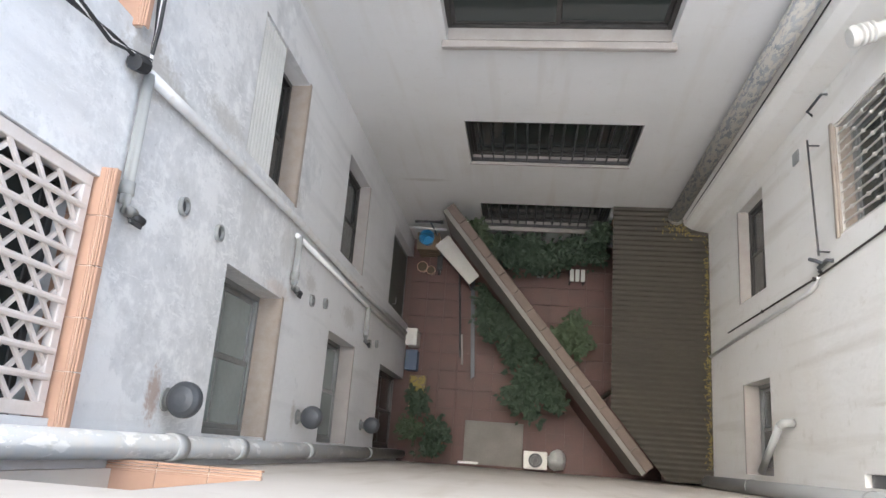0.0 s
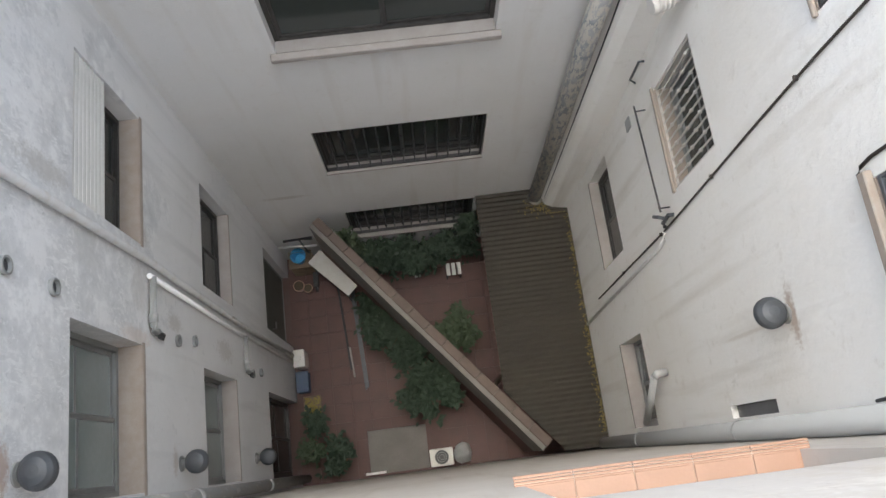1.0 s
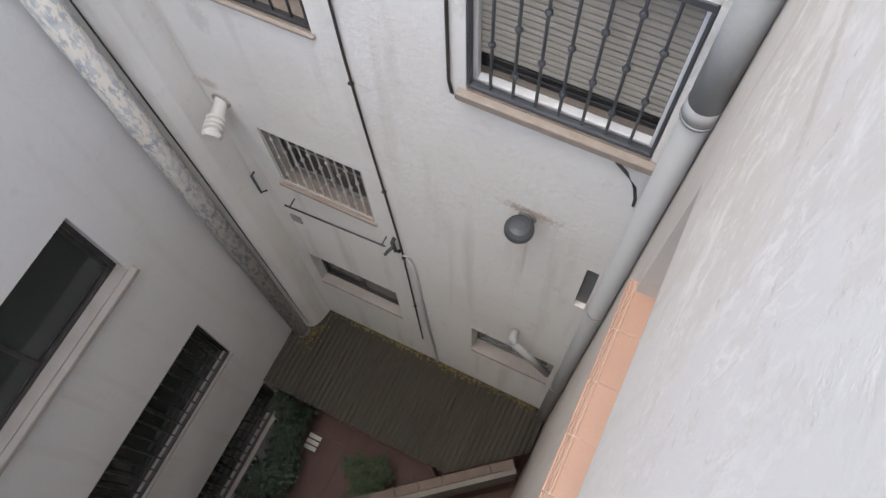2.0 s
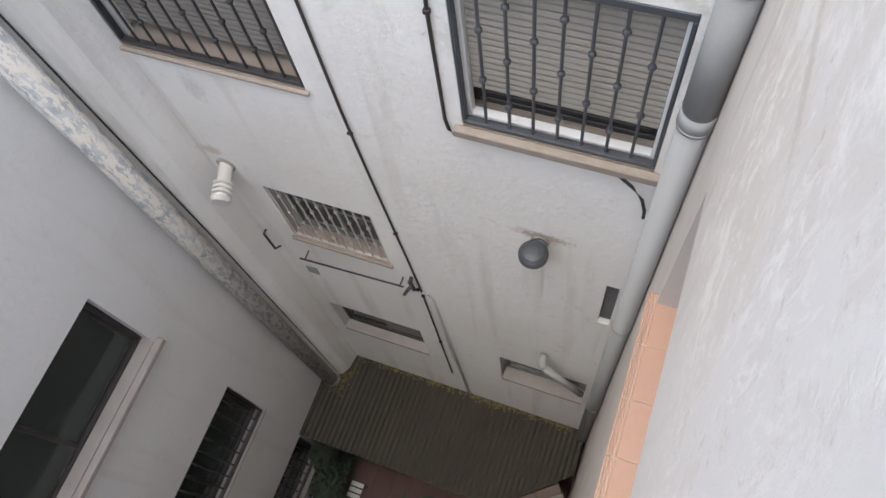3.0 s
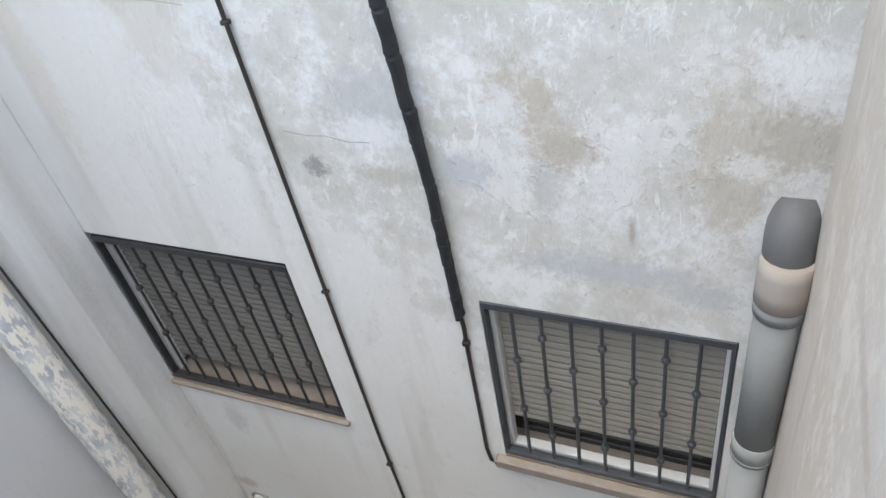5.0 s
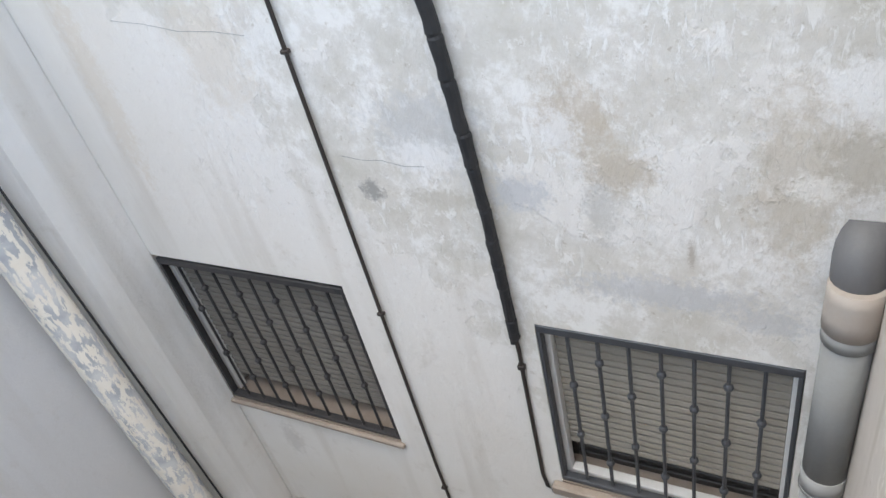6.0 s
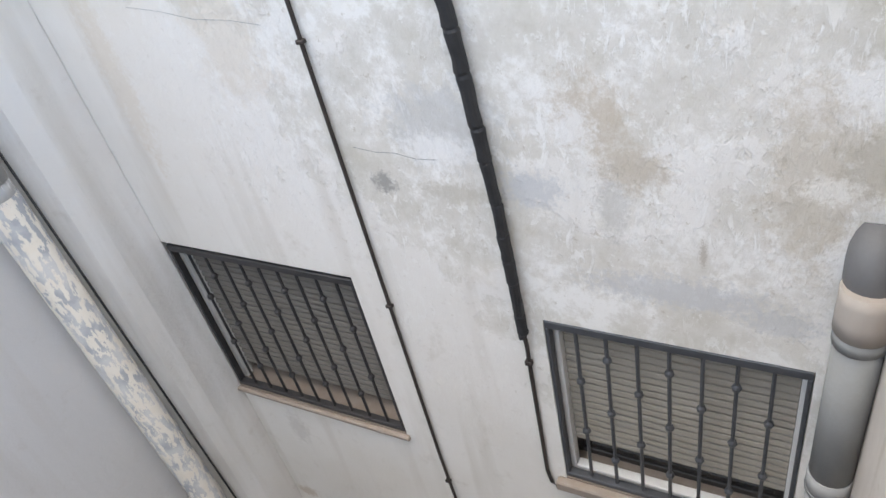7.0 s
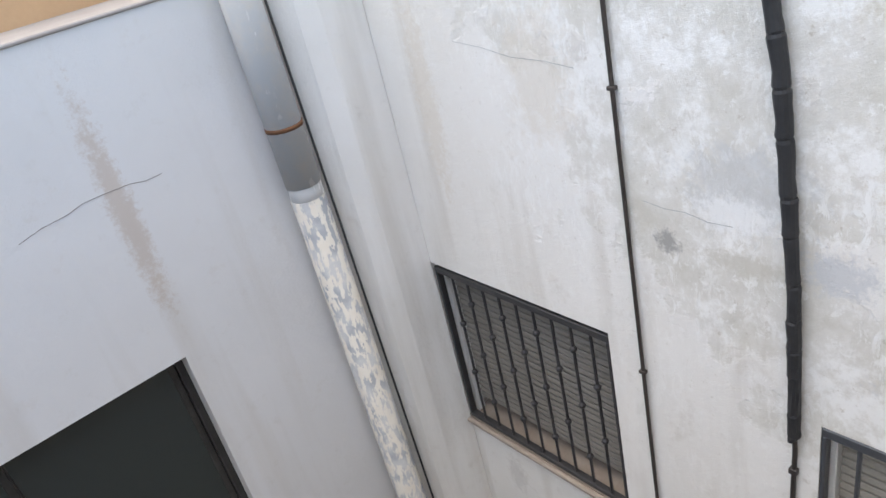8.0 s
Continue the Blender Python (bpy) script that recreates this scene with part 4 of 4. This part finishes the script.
part("rendered_face", slab(A + 0.14 * along, E, 0.10, 1.15, Z0 - 0.035), M_CEMENT, bw)
part("painted_base", slab(A + 0.14 * along, E, 0.102, -0.02, 1.15), M_REDPAINT, bw)
length, n_cop = (E - A).length, 14
side = 0.036 * Vector((-along.y, along.x))
for k in range(n_cop):
    a = A + along * (0.14 + (length - 0.14) * k / n_cop + 0.002)
    b = A + along * (0.14 + (length - 0.14) * (k + 1) / n_cop - 0.002)
    part("coping_tile", slab(a + side, b + side, 0.068, Z0 - 0.035, Z0 + rng.uniform(-0.004, 0.004), 0.01), M_COPING, bw)

roof = thing("patio_roof", "olive-brown corrugated sheet roof against the wall", "roof")
RX0, RX1, RZ, PITCH, AMP = 0.86, XR - 0.004, 2.245, 0.0765, 0.009


def edge_x(y):
    """The sheet's free edge: straight, until the boundary wall cuts across it."""
    s = (A.y - y) / (A.y - E.y)
    return max(RX0, A.x + s * (E.x - A.x) + 0.17)


def sheet(y0, y1, lift):
    bm = B()
    n = int((y1 - y0) / PITCH * 8)
    rows = []
    for k in range(n + 1):
        y = y0 + (y1 - y0) * k / n
        z = RZ + lift + AMP * math.cos(2 * math.pi * y / PITCH)
        xs = [edge_x(y) + (RX1 - edge_x(y)) * q for q in (0, 0.33, 0.66, 1)]
        rows.append([bm.verts.new((x, y, z + 0.012 * q + d)) for d in (0, -0.003) for x, q in zip(xs, (0, 0.33, 0.66, 1))])
    for a, b in zip(rows, rows[1:]):
        for i in range(3):
            bm.faces.new((a[i], a[i + 1], b[i + 1], b[i]))
            bm.faces.new((a[i + 4], b[i + 4], b[i + 5], a[i + 5]))
        bm.faces.new((a[0], b[0], b[4], a[4])), bm.faces.new((a[3], a[7], b[7], b[3]))
    for r in (rows[0], rows[-1]):
        for i in range(3):
            bm.faces.new((r[i], r[i + 4], r[i + 5], r[i + 1]))
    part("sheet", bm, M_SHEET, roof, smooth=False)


for k, (y0, y1) in enumerate(((0.06, 1.12), (1.04, 2.10), (2.02, 3.08), (3.0, YF - 0.006))):
    sheet(y0, y1, 0.004 * (k % 2))
part("ledger", brick(B(), (XR - 0.05, 0.1, RZ - 0.10), (XR - 0.001, 3.55, RZ - 0.02), 0.004), M_WOOD, roof)
part("edge_beam", brick(B(), (RX0 + 0.02, 1.1, RZ - 0.09), (RX0 + 0.07, YF - 0.002, RZ - 0.02), 0.004), M_WOOD, roof)
for y in (1.25, 3.85):
    part("post", brick(B(), (RX0 + 0.02, y - 0.025, -0.02), (RX0 + 0.07, y + 0.025, RZ - 0.085), 0.004), M_WOOD, roof)

# leaf litter and moss along the roof's wall edge
bm = B()
for k in range(420):
    t = rng.random()
    y = 0.25 + 3.3 * t
    x = XR - 0.02 - abs(rng.gauss(0, 0.035))
    if rng.random() < 0.25:
        x, y = 1.80 + rng.gauss(0, 0.12), 3.68 + rng.gauss(0, 0.06)
        if x > 1.95 and y > 3.6:
            y = 3.56
    z = RZ + 0.016 + rng.random() * 0.012
    r = rng.uniform(0.006, 0.02)
    a = rng.random() * 6.28
    vs = [bm.verts.new((min(XR - 0.004, x + r * q * math.cos(a + p)), y + r * q * math.sin(a + p), z + h)) for p, q, h in ((0, 1.5, 0), (1.57, 0.7, 0.004), (3.14, 1.4, 0.002), (4.71, 0.7, 0.005))]
    bm.faces.new(vs)
tagged(part("leaf_litter", bm, M_MOSS), "yellow-brown leaf litter and moss on the roof edge", "leaf litter", kind="stuff")


# ---- plants ----
def leaf(bm, at, d, size, rnd):
    """One folded leaf with a pointed tip."""
    d = d.normalized()
    side = d.cross(Vector((0, 0, 1)))
    side = side.normalized() if side.length > 0.05 else Vector((1, 0, 0))
    up = side.cross(d)
    w = size * rnd.uniform(0.22, 0.34)
    p = [at, at + d * size * 0.45 + side * w + up * w * 0.35, at + d * size + up * -size * 0.15, at + d * size * 0.45 - side * w + up * w * 0.35, at + d * size * 0.5]
    v = [bm.verts.new(q) for q in p]
    bm.faces.new((v[0], v[1], v[2], v[4])), bm.faces.new((v[0], v[4], v[2], v[3]))


def shrub(name, label, x, y, spread, height, leaves, size, seed, mat=None, squash=1.0, pot=False, base=0.0):
    rnd = random.Random(seed)
    s = thing(name, label, "plant", (x, y, base))
    stems, crown = B(), B()
    tips = []
    for k in range(9):
        a = rnd.random() * 6.28
        reach = spread * rnd.uniform(0.35, 0.95)
        top = Vector((reach * math.cos(a), reach * math.sin(a) * squash, height * rnd.uniform(0.55, 1.0)))
        mid = Vector((top.x * 0.35, top.y * 0.35, top.z * 0.6))
        b0 = Vector((rnd.uniform(-0.04, 0.04), rnd.uniform(-0.04, 0.04), 0.0 if not pot else 0.2))
        tube(stems, [b0, mid, top], [0.014, 0.009, 0.004], 5)
        tips += [(mid, top)] * 3
        for j in range(3):
            c = mid.lerp(top, rnd.uniform(0.2, 0.8))
            e = c + Vector((rnd.gauss(0, 0.3) * spread, rnd.gauss(0, 0.3) * spread * squash, rnd.uniform(-0.05, 0.15)))
            tube(stems, [c, e], [0.006, 0.003], 4)
            tips.append((c, e))
    for k in range(leaves):
        a, b = tips[rnd.randrange(len(tips))]
        c = a.lerp(b, rnd.uniform(0.35, 1.1)) + Vector((rnd.gauss(0, 0.07), rnd.gauss(0, 0.07), rnd.gauss(0, 0.05))) * (0.4 + spread)
        if c.z < 0.03:
            c.z = 0.05
        d = Vector((rnd.gauss(0, 1), rnd.gauss(0, 1), rnd.gauss(-0.05, 0.4)))
        leaf(crown, c, d, size * rnd.uniform(0.6, 1.3), rnd)
    part("stems", stems, M_STEM, s)
    part("crown", crown, mat or M_LEAF, s)
    if pot:
        bm = tube(B(), [(0, 0, 0.0), (0, 0, 0.2), (0, 0, 0.205), (0, 0, 0.24)], [0.09, 0.125, 0.14, 0.14], 18)
        part("pot", bm, M_TERRA, s)
    return s


shrub("shrub", "dense dark green shrub below the far window", -0.75, 3.60, 0.46, 1.05, 1700, 0.10, 11, squash=0.6)
shrub("shrub", "dense dark green shrub below the far window", -0.15, 3.60, 0.46, 0.9, 1700, 0.10, 12, squash=0.6)
shrub("shrub", "dense dark green shrub below the far window", 0.42, 3.64, 0.44, 1.0, 1700, 0.10, 13, squash=0.6)
shrub("climbing_plant", "tall green climber beside the far window", 0.72, 3.78, 0.16, 2.0, 800, 0.09, 14, squash=0.7)
shrub("climbing_plant", "pale green climber between far wall and boundary wall", -1.22, 3.78, 0.22, 1.9, 800, 0.09, 15, M_LEAF_PALE, 0.7)
shrub("shrub", "broad dark green shrub beside the boundary wall", -0.66, 2.24, 0.56, 1.25, 3000, 0.12, 16)
shrub("shrub", "broad dark green shrub beside the boundary wall", -0.12, 1.22, 0.58, 1.2, 3000, 0.12, 17)
shrub("shrub", "green shrub on the roofed side of the wall", 0.36, 2.15, 0.40, 1.3, 1500, 0.11, 18, M_LEAF_PALE)
shrub("shrub", "low green shrub under the white board", -1.0, 2.85, 0.30, 0.7, 900, 0.10, 19)
shrub("potted_plant", "leafy plant in a clay pot by the door", -2.18, 0.98, 0.20, 0.8, 420, 0.10, 20, pot=True)
shrub("potted_plant", "bushy plant in a clay pot by the rain pipe", -1.80, 0.42, 0.26, 0.7, 520, 0.11, 21, pot=True)
shrub("potted_plant", "small plant in a clay pot at the wall", -2.22, 0.55, 0.18, 0.9, 380, 0.09, 22, M_LEAF_PALE, pot=True)


# ---- things standing in the patio ----
board = thing("folding_table", "white folding table with a scuffed top", "table", (-1.58, 3.44, 0))
board.rotation_euler = (0, 0, radians(-46))
part("tabletop", brick(B(), (-0.46, -0.15, 0.72), (0.46, 0.15, 0.75), 0.008), M_VENTWHITE, board)
for x, y in ((-0.4, -0.12), (0.4, -0.12), (-0.4, 0.12), (0.4, 0.12)):
    part("leg", tube(B(), [(x, y, 0), (x * 0.95, y, 0.725)], 0.012, 8), M_GREYIRON, board)
sc = thing("kick_scooter", "black kick scooter with a wide handlebar by the wall", "scooter", (-1.98, 3.72, 0))
part("deck", brick(B(), (-0.05, -0.34, 0.09), (0.05, 0.18, 0.12), 0.01), M_DARK, sc)
stem = part("stem", tube(B(), [(0.0, 0.18, 0.1), (-0.06, 0.20, 1.32)], 0.016, 10), M_GREYIRON, sc)
part("handlebar", tube(B(), [(-0.32, 0.20, 1.30), (-0.06, 0.20, 1.33), (0.16, 0.20, 1.32)], [0.024, 0.018, 0.034], 10), M_DARK, stem)
for y in (0.22, -0.34):
    wh = part("wheel", tube(B(), [(-0.018, y, 0.075), (0.018, y, 0.075)], 0.075, 18), M_DARK, sc)
    part("hub", tube(B(), [(-0.022, y, 0.075), (0.022, y, 0.075)], 0.03, 12), M_PIPE, wh)
# Bucket shape added in place of an irregular blue cloth bag.
bk = thing("bucket", "sky-blue plastic bucket in place of a cloth bag, standing on a crate", "bucket", (-2.16, 3.80, 0.55))
bm = B()
prof = [(0.001, 0.01), (0.09, 0.01), (0.125, 0.24), (0.135, 0.24), (0.135, 0.255), (0.118, 0.255), (0.085, 0.02), (0.001, 0.02)]
rows = [[bm.verts.new((r * math.cos(k * math.pi / 12), r * math.sin(k * math.pi / 12), h)) for k in range(24)] for r, h in prof]
for a, b in zip(rows, rows[1:]):
    for k in range(24):
        bm.faces.new((a[k], a[(k + 1) % 24], b[(k + 1) % 24], b[k]))
part("body", bm, M_BLUE, bk)
part("handle", tube(B(), [(0.135 * math.cos(a), 0.03, 0.24 + 0.10 * math.sin(a)) for a in np.linspace(0, math.pi, 12)], 0.005, 6), M_GREYIRON, bk)
cr = thing("crate", "dark slatted crate against the wall", "crate", (-2.16, 3.80, 0))
for z in (0.06, 0.2, 0.34, 0.48):
    for (x0, y0, x1, y1) in ((-0.19, -0.15, 0.19, -0.135), (-0.19, 0.135, 0.19, 0.15), (-0.19, -0.135, -0.175, 0.135), (0.175, -0.135, 0.19, 0.135)):
        part("slat", brick(B(), (x0, y0, z - 0.05), (x1, y1, z + 0.05), 0.003), M_WOOD, cr)
part("top_board", brick(B(), (-0.2, -0.16, 0.532), (0.2, 0.16, 0.553), 0.003), M_WOOD, cr)
for x, y, r in ((-2.28, 3.42, 0.10), (-2.12, 3.36, 0.08)):
    p = thing("flower_pot", "red clay flower pot with dry soil", "pot", (x, y, 0), "clay pots")
    part("pot", tube(B(), [(0, 0, 0), (0, 0, 0.16), (0, 0, 0.162), (0, 0, 0.2)], [r * 0.7, r * 0.92, r, r], 18), M_TERRA, p)
    part("soil", tube(B(), [(0, 0, 0.2), (0, 0, 0.204)], r * 0.86, 18), M_STEM, p)
pipe("pole", "white pole resting along the far wall", [("pole", [(-2.45, 3.93, 0.95), (-1.80, 3.90, 0.95)], 0.018, M_ALU_WHITE)], "pole")
pl = thing("hand_tool", "long dark-handled broom lying on the tiles", "broom", (-1.52, 2.6, 0.03))
part("shaft", tube(B(), [(-0.10, 0.85, 0.0), (0.02, -0.75, 0.0)], 0.018, 8), M_DARK, pl)
part("head", brick(B(), (-0.16, 0.80, -0.02), (-0.04, 1.02, 0.05), 0.01), M_DARK, pl)
pl = thing("timber", "grey weathered plank lying on the tiles", "plank", (-1.30, 2.35, 0.02))
part("plank", slab(Vector((-0.06, 0.9)), Vector((0.04, -0.85)), 0.045, -0.015, 0.02, 0.004), M_GREYIRON, pl)
tagged(part("stick", tube(B(), [(-1.50, 2.25, 0.035), (-1.46, 1.72, 0.02)], 0.018, 8), M_REVEAL), "pale stick lying on the red tiles", "stick")
wb = thing("storage_box", "white plastic storage box by the wall", "box", (-2.33, 2.10, 0))
part("box", brick(B(), (-0.09, -0.14, 0), (0.09, 0.14, 0.42), 0.012), M_VENTWHITE, wb)
lid = part("lid", brick(B(), (-0.1, -0.15, 0.422), (0.1, 0.15, 0.46), 0.01), M_VENTWHITE, wb)
part("grip", brick(B(), (-0.03, -0.04, 0.461), (0.03, 0.04, 0.475), 0.004), M_VENTWHITE, lid)
wb = thing("storage_box", "dark blue plastic tub by the wall", "box", (-2.33, 1.72, 0))
part("box", brick(B(), (-0.10, -0.17, 0), (0.10, 0.17, 0.26), 0.015), M_NAVY, wb)
part("lid", brick(B(), (-0.11, -0.18, 0.262), (0.11, 0.18, 0.29), 0.01), M_NAVY, wb)
tr = thing("tray", "brown tray of yellow leaves on the floor", "tray", (-2.22, 1.30, 0))
part("tray_rim", frame_bars(lambda u, v, d: Vector((u, v, d)), -0.15, 0.15, -0.19, 0.19, 0.0, 0.06, 0.015), M_WOOD, tr)
part("tray_bottom", brick(B(), (-0.134, -0.174, 0.003), (0.134, 0.174, 0.012)), M_WOOD, tr)
bm = B()
for k in range(160):
    leaf(bm, Vector((rng.uniform(-0.12, 0.12), rng.uniform(-0.16, 0.16), rng.uniform(0.02, 0.06))), Vector((rng.gauss(0, 1), rng.gauss(0, 1), 0.1)), 0.05, rng)
part("leaves", bm, M_YELLOW, tr)
ac = thing("air_conditioner", "white outdoor air conditioner unit with a round fan", "air conditioner", (-0.13, 0.20, 0))
part("casing", brick(B(), (-0.19, -0.14, 0.05), (0.19, 0.14, 0.60), 0.015), M_VENTWHITE, ac)
fan = part("fan_opening", tube(B(), [(0, 0, 0.601), (0, 0, 0.607)], 0.115, 24), M_DARK, ac)
for r in (0.11, 0.075, 0.04):
    part("guard_ring", tube(B(), [(r * math.cos(a), r * math.sin(a), 0.615) for a in np.linspace(0, 2 * math.pi, 25)], 0.004, 5), M_PIPE_LIGHT, fan)
for x in (-0.14, 0.14):
    part("foot", brick(B(), (x - 0.03, -0.13, 0), (x + 0.03, 0.13, 0.052), 0.004), M_DARK, ac)
sk = thing("sack", "pale grey full sack slumped on the floor", "sack", (0.24, 0.22, 0))
bm = B()
bmesh.ops.create_icosphere(bm, subdivisions=3, radius=0.17)
for v in bm.verts:
    v.co = Vector((v.co.x * 0.9, v.co.y * 0.9, max(0.0, v.co.z * 1.2 + 0.16))) * (1 + 0.25 * (noise.noise(v.co * 9) + 0.2))
    v.co.z = max(0.0, v.co.z)
part("bag", bm, M_PIPE_LIGHT, sk, smooth=True)
part("tied_neck", tube(B(), [(0, 0, 0.36), (0.01, 0, 0.42), (0.02, 0.01, 0.47)], [0.05, 0.025, 0.05], 12), M_PIPE_LIGHT, sk)
rk = thing("shoe_rack", "small white slatted rack standing on the tiles", "rack", (0.48, 3.36, 0))
for k in range(3):
    part("slat", brick(B(), (-0.13 + 0.095 * k, -0.11, 0.30), (-0.13 + 0.095 * k + 0.07, 0.11, 0.32), 0.004), M_VENTWHITE, rk)
for x in (-0.12, 0.12):
    for y in (-0.09, 0.09):
        part("leg", brick(B(), (x - 0.012, y - 0.012, 0), (x + 0.012, y + 0.012, 0.301), 0.002), M_DARK, rk)
tagged(part("paper_scrap", brick(B(), (-0.22, 3.36, 0.004), (-0.10, 3.41, 0.012), 0.002), M_VENTWHITE), "scrap of white paper on red tiles", "paper")
tagged(part("concrete_slab", brick(B(), (-1.34, 0.06, 0.0), (-0.34, 0.78, 0.02), 0.006), M_CONC), "grey concrete slab let into the patio", "slab", kind="structure")
tagged(part("plastic_strip", brick(B(), (-1.42, 0.06, 0.021), (-1.08, 0.10, 0.06), 0.004), M_ALU_WHITE), "white plastic strip along the wall foot", "strip")

# ---- ground and its tiles ----
ground = tagged(part("ground", brick(B(), (-60, -60, -0.6), (60, 60, -0.028)), M_JOINT), "patio ground under red floor tiles", "ground", kind="structure")
TS = 0.316
tile0 = None
for i in range(15):
    for j in range(13):
        x, y = XL + TS * (i + 0.5), YS + TS * (j + 0.5)
        if x + TS / 2 > XR + 0.02 or y + TS / 2 > YF + 0.2:
            continue
        m = pose(x, y, -0.012 + rng.uniform(-0.0015, 0.0015), 0, 0, 90 * rng.randrange(4))
        if tile0 is None:
            bm = brick(B(), (-TS / 2 + 0.003, -TS / 2 + 0.003, -0.012), (TS / 2 - 0.003, TS / 2 - 0.003, 0.012))
            tile0 = part("floor_tile", bm, M_FLOOR, ground)
            tile0.matrix_basis = m
        else:
            share("floor_tile", tile0, ground, m)
